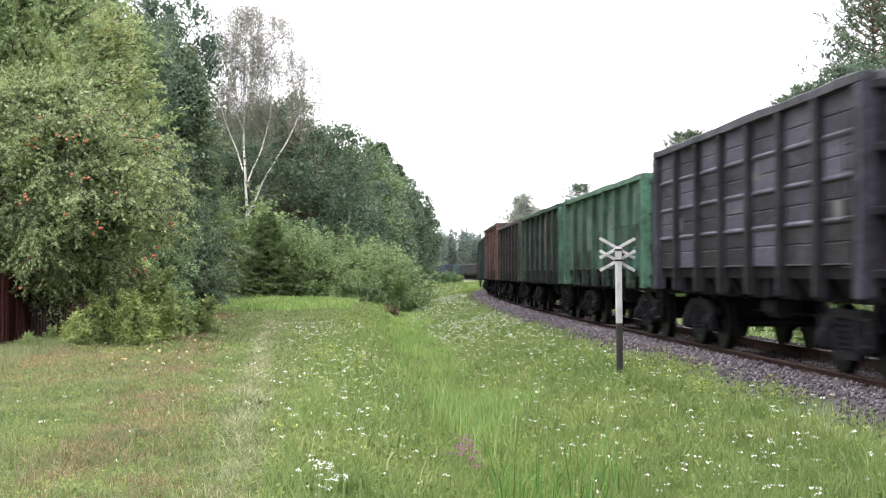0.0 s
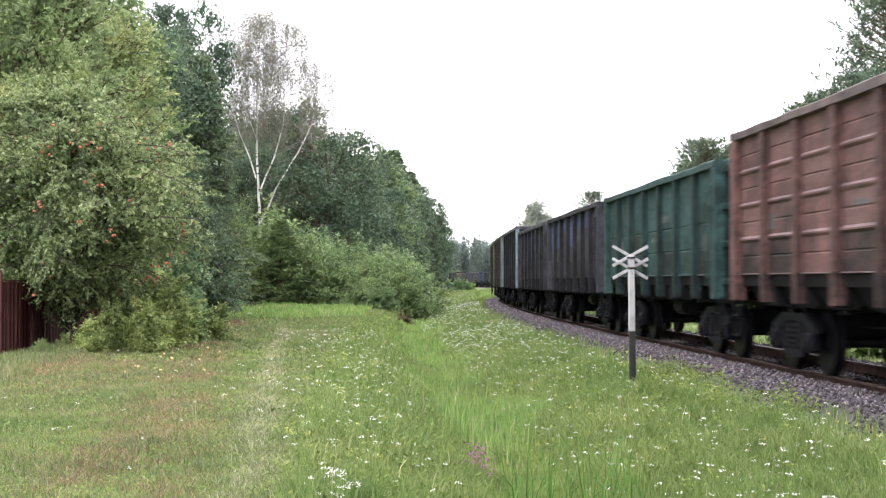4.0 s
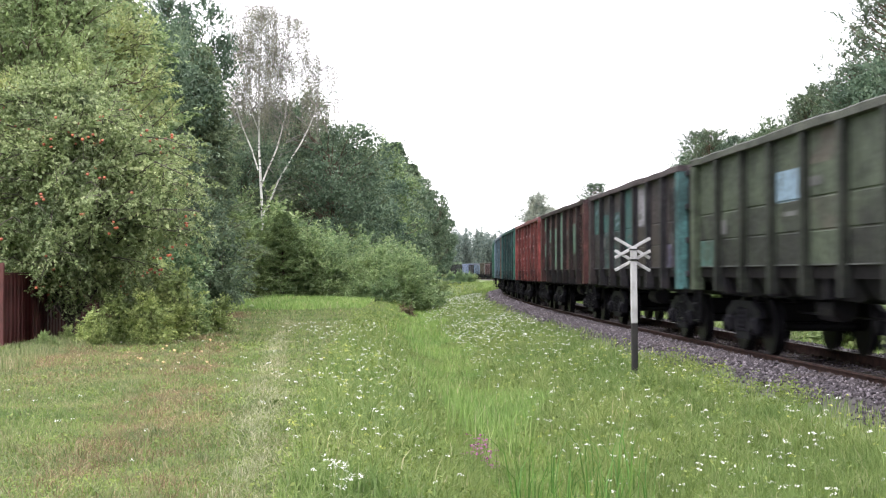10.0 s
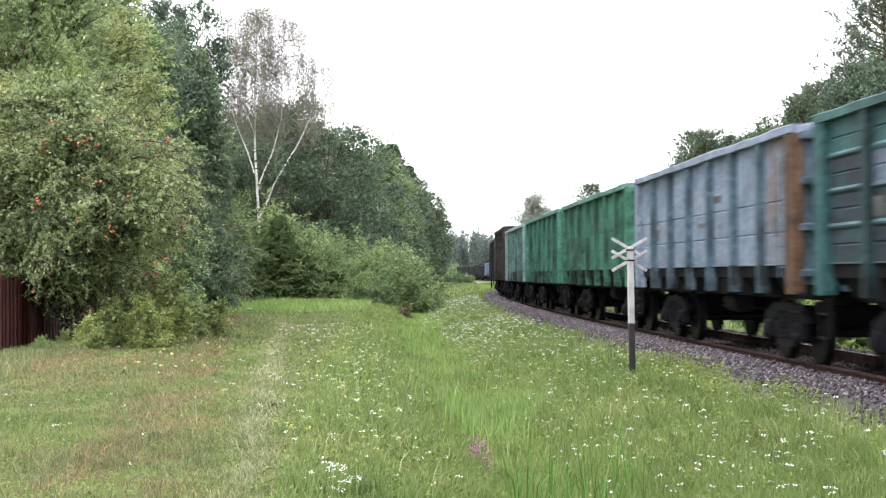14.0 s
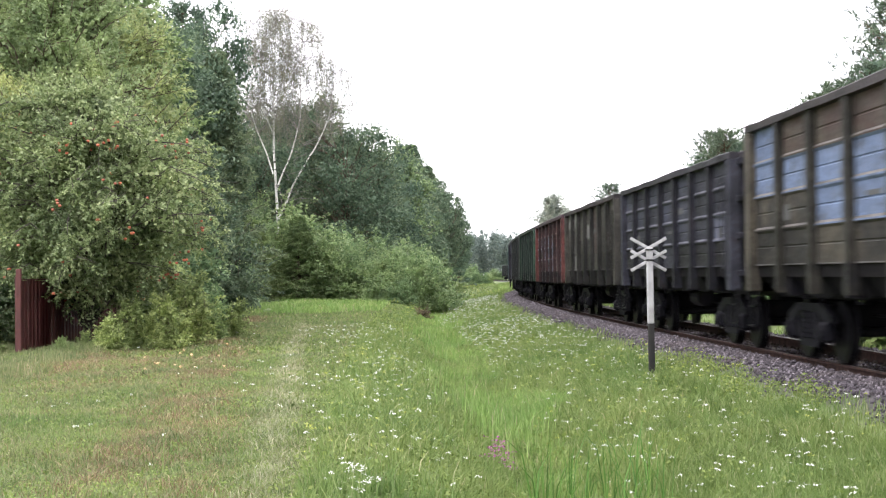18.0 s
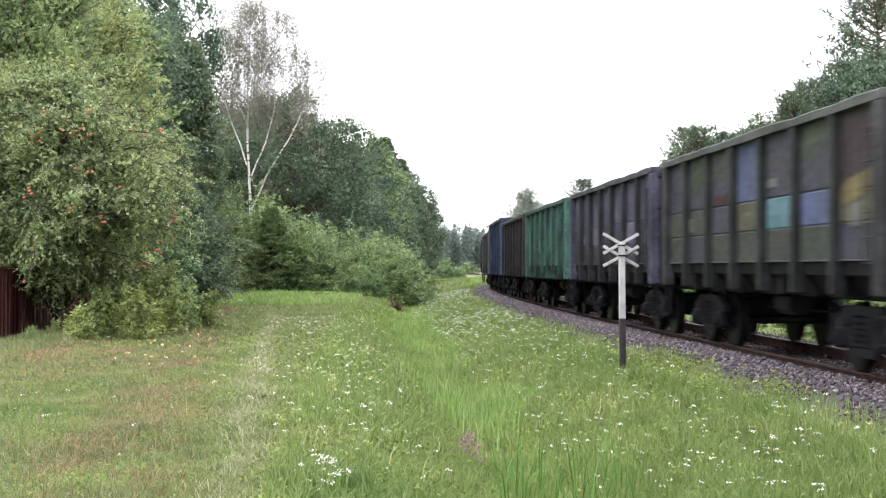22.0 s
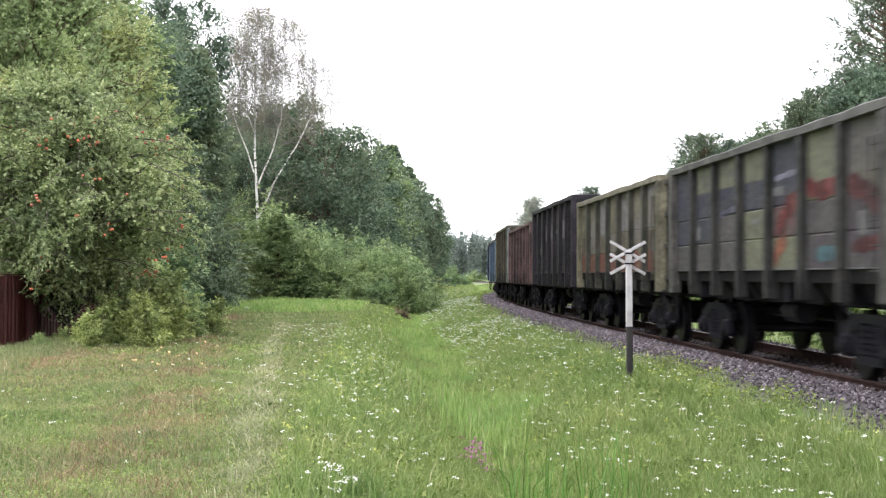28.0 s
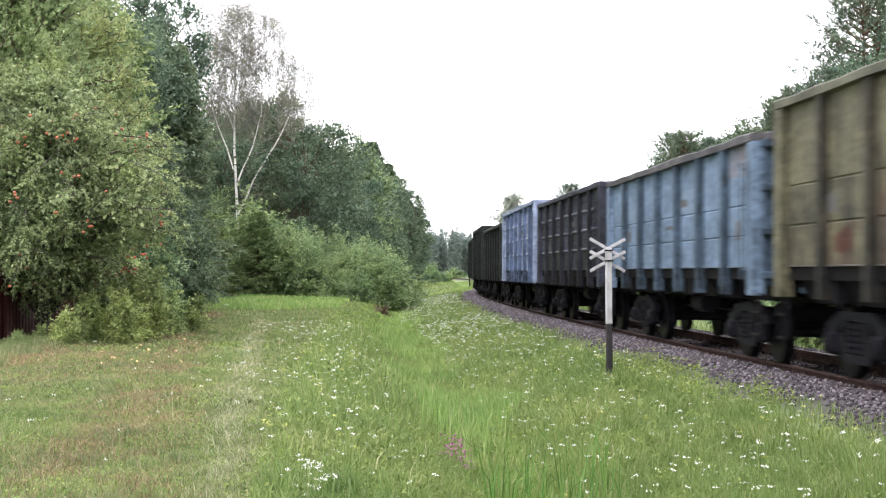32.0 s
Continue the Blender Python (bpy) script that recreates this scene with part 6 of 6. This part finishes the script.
add_wagon(30, "grey-olive with a blue band", "6e6c5a", "ribbed", LOW, (".......", "llbbbb.", ".b..b..", "......."), {"b": "7c98b8", "l": "6e8490"}, "57554a", "767260", solid="b")
add_wagon(31, "grey-violet", "57596c", "flat", LOW, (".l.l...", "l...l..", ".......", "......."), {"l": "686c80"}, "41424e")
add_wagon(32, "yellow-green scrawled-over", "64645a", "flat", LOW, ("dyyydyo", "dddddyo", "ddgyrmm", "gggyymm"), {"d": "464a5a", "y": "868c64", "g": "66645c", "m": "5e525a", "o": "76745a", "r": "7a4a42"}, "44463f", "6a6c5e", solid="dy")
add_wagon(33, "pale yellow and orange", "7f7d5c", "flat", LOW, ("..w.w.w", ".ww.wpw", "dpdpdpd", "ooooooo"), {"w": "a2a2a0", "o": "883c20", "d": "64544a", "p": "908a84"}, "545644", "8e8c6a", solid="o")
add_wagon(34, "black-maroon", "3a343e", "flat", HIGH, ("....r..", ".rww.w.", "...r...", "......."), {"w": "8a8482", "r": "5a4642"}, "2c2830", "3e3a42", solid="w")
add_wagon(35, "dull pink-brown", "7f635b", "plain", LOW, post="6a524c")
add_wagon(36, "yellow rust-stained", "84825a", "flat", HIGH, (".....p.", ".....p.", "..r.rrr", "drddrdd"), {"p": "a09686", "r": "70503e", "d": "54423a"}, "58543e", "7c7e5c", "8a968a")
add_wagon(37, "light blue", "7f9fb0", "flat", LOW, ("......o", ".w..w..", ".......", "..w...."), {"o": "a8a098", "w": "94b0bc"}, "54707e", "70706c")
add_wagon(38, "dark grey-blue", "484e5a", "ribbed", 3.58, ("l.l.l..", ".l.l.l.", "l..l...", "......."), {"l": "687284"}, "343842")
add_wagon(39, "pale blue and white", "a0b4c8", "ribbed", HIGH, ("w.w.w..", ".w.w.w.", "w.w.w..", "......."), {"w": "c4ccd2"}, "6c88a8", solid="w")
for number in range(40, 45):
    add_wagon(number, "very dark green", "32453c" if number % 2 == 0 else "39403f", "flat", HIGH if number == 41 else LOW)


def scrawl(number, colour, width, *points):
    """A smear of sprayed paint on a wagon's side, through points given in panels along it and shares of its height."""
    wagon = next(w for n, w in TRAIN if n == number)
    rng = random.Random(number * 7 + len(points))
    step = (2 * BODY - 0.3) / 7
    path = [Vector((-BODY + 0.15 + step * c, 1.5 + 1.85 * h)) for c, h in points]
    fine = [a.lerp(b, q / 4) for a, b in zip(path, path[1:]) for q in range(4)] + [path[-1]]
    bm = bmesh.new()
    last = None
    for k, at in enumerate(fine):
        way = (fine[min(k + 1, len(fine) - 1)] - fine[max(k - 1, 0)]).normalized()
        half = width / 2 * rng.uniform(0.6, 1.25) * (0.6 if k in (0, len(fine) - 1) else 1.0)
        off = Vector((-way.y, way.x)) * half
        pair = [bm.verts.new((q.x, -SIDE - 0.005, q.y)) for q in (at - off, at + off)]
        if last:
            bm.faces.new((last[0], pair[0], pair[1], last[1]))
        last = pair
    bmesh.ops.solidify(bm, geom=bm.faces[:], thickness=0.003)
    part("paint_smear", bm, paint(colour), wagon, "smear of sprayed paint")


scrawl(32, "944438", 0.3, (4.2, 0.3), (4.5, 0.48), (4.9, 0.56))
scrawl(32, "944438", 0.26, (5.05, 0.62), (5.4, 0.56), (5.95, 0.6))
scrawl(32, "7e4440", 0.3, (6.1, 0.58), (6.5, 0.5), (6.8, 0.38))
scrawl(32, "a09040", 0.24, (4.88, 0.46), (4.82, 0.25), (4.76, 0.04))
scrawl(32, "a86a3a", 0.26, (4.12, 0.04), (4.2, 0.16), (4.45, 0.22))
scrawl(32, "4e7c7c", 0.2, (5.3, 0.1), (5.85, 0.11))
scrawl(32, "843838", 0.18, (6.2, 0.14), (6.85, 0.17))
scrawl(32, "8a8c98", 0.1, (2.1, 0.5), (2.5, 0.53), (2.9, 0.56))
scrawl(32, "9a9ca4", 0.09, (4.1, 0.72), (4.5, 0.74), (4.9, 0.75))
scrawl(25, "6e4a46", 0.16, (2.2, 0.55), (2.8, 0.58))
scrawl(25, "94884a", 0.26, (6.1, 0.44), (6.5, 0.5), (6.9, 0.55))
scrawl(25, "6e7e58", 0.3, (1.2, 0.72), (1.5, 0.85), (1.9, 0.95))
scrawl(25, "6e7e58", 0.24, (5.2, 0.9), (5.6, 0.95), (5.9, 0.86))
scrawl(12, "98b8b4", 0.1, (2.15, 0.66), (2.5, 0.7), (2.85, 0.68))
scrawl(12, "98b8b4", 0.08, (2.2, 0.57), (2.5, 0.6), (2.8, 0.58))
scrawl(12, "7ca8a0", 0.14, (0.2, 0.8), (0.5, 0.84), (0.85, 0.8))
scrawl(23, "b0c4d8", 0.4, (6.25, 0.14), (6.5, 0.26), (6.75, 0.12))
scrawl(23, "96a8bc", 0.2, (5.2, 0.1), (5.8, 0.08))
scrawl(36, "86787a", 0.16, (3.5, 0.42), (3.6, 0.56), (3.85, 0.64))
scrawl(36, "8a5638", 0.4, (4.2, 0.16), (4.6, 0.22))
scrawl(36, "85593c", 0.34, (1.2, 0.14), (1.6, 0.18))


def run(t):
    """How far the train has come at t seconds."""
    return -0.00067 * t**3 + 0.0475 * t**2 + 15.123 * t - 16.84


def wagon_at(number, t):
    s = PITCH * (number - 0.5) - run(t)
    ax, ay, _ = on_track(s - 4.33)
    bx, by, _ = on_track(s + 4.33)
    return pose((ax + bx) / 2, (ay + by) / 2, 0, 0, 0, math.degrees(math.atan2(ay - by, ax - bx)))


def motions():
    for number, wagon in TRAIN:
        walk(wagon, [(k / 2, wagon_at(number, k / 2)) for k in range(65)])
        near = [k for k in range(0, 961) if -16 < PITCH * (number - 0.5) - run(k / 30) < 42]
        if not near:
            continue
        times = sorted({0, 960, *near})
        for bogie in wagon.children:
            for wheel in bogie.children:
                if not wheel.name.startswith("wheelset"):
                    continue
                at = wheel.matrix_basis.translation.copy()
                rows = []
                for k in times:
                    turned = math.degrees(run(min(max(k, near[0]), near[-1]) / 30) / WHEEL_R)
                    rows.append((k / 30, pose(*at, 0, turned, 0)))
                walk(wheel, rows)


motions()
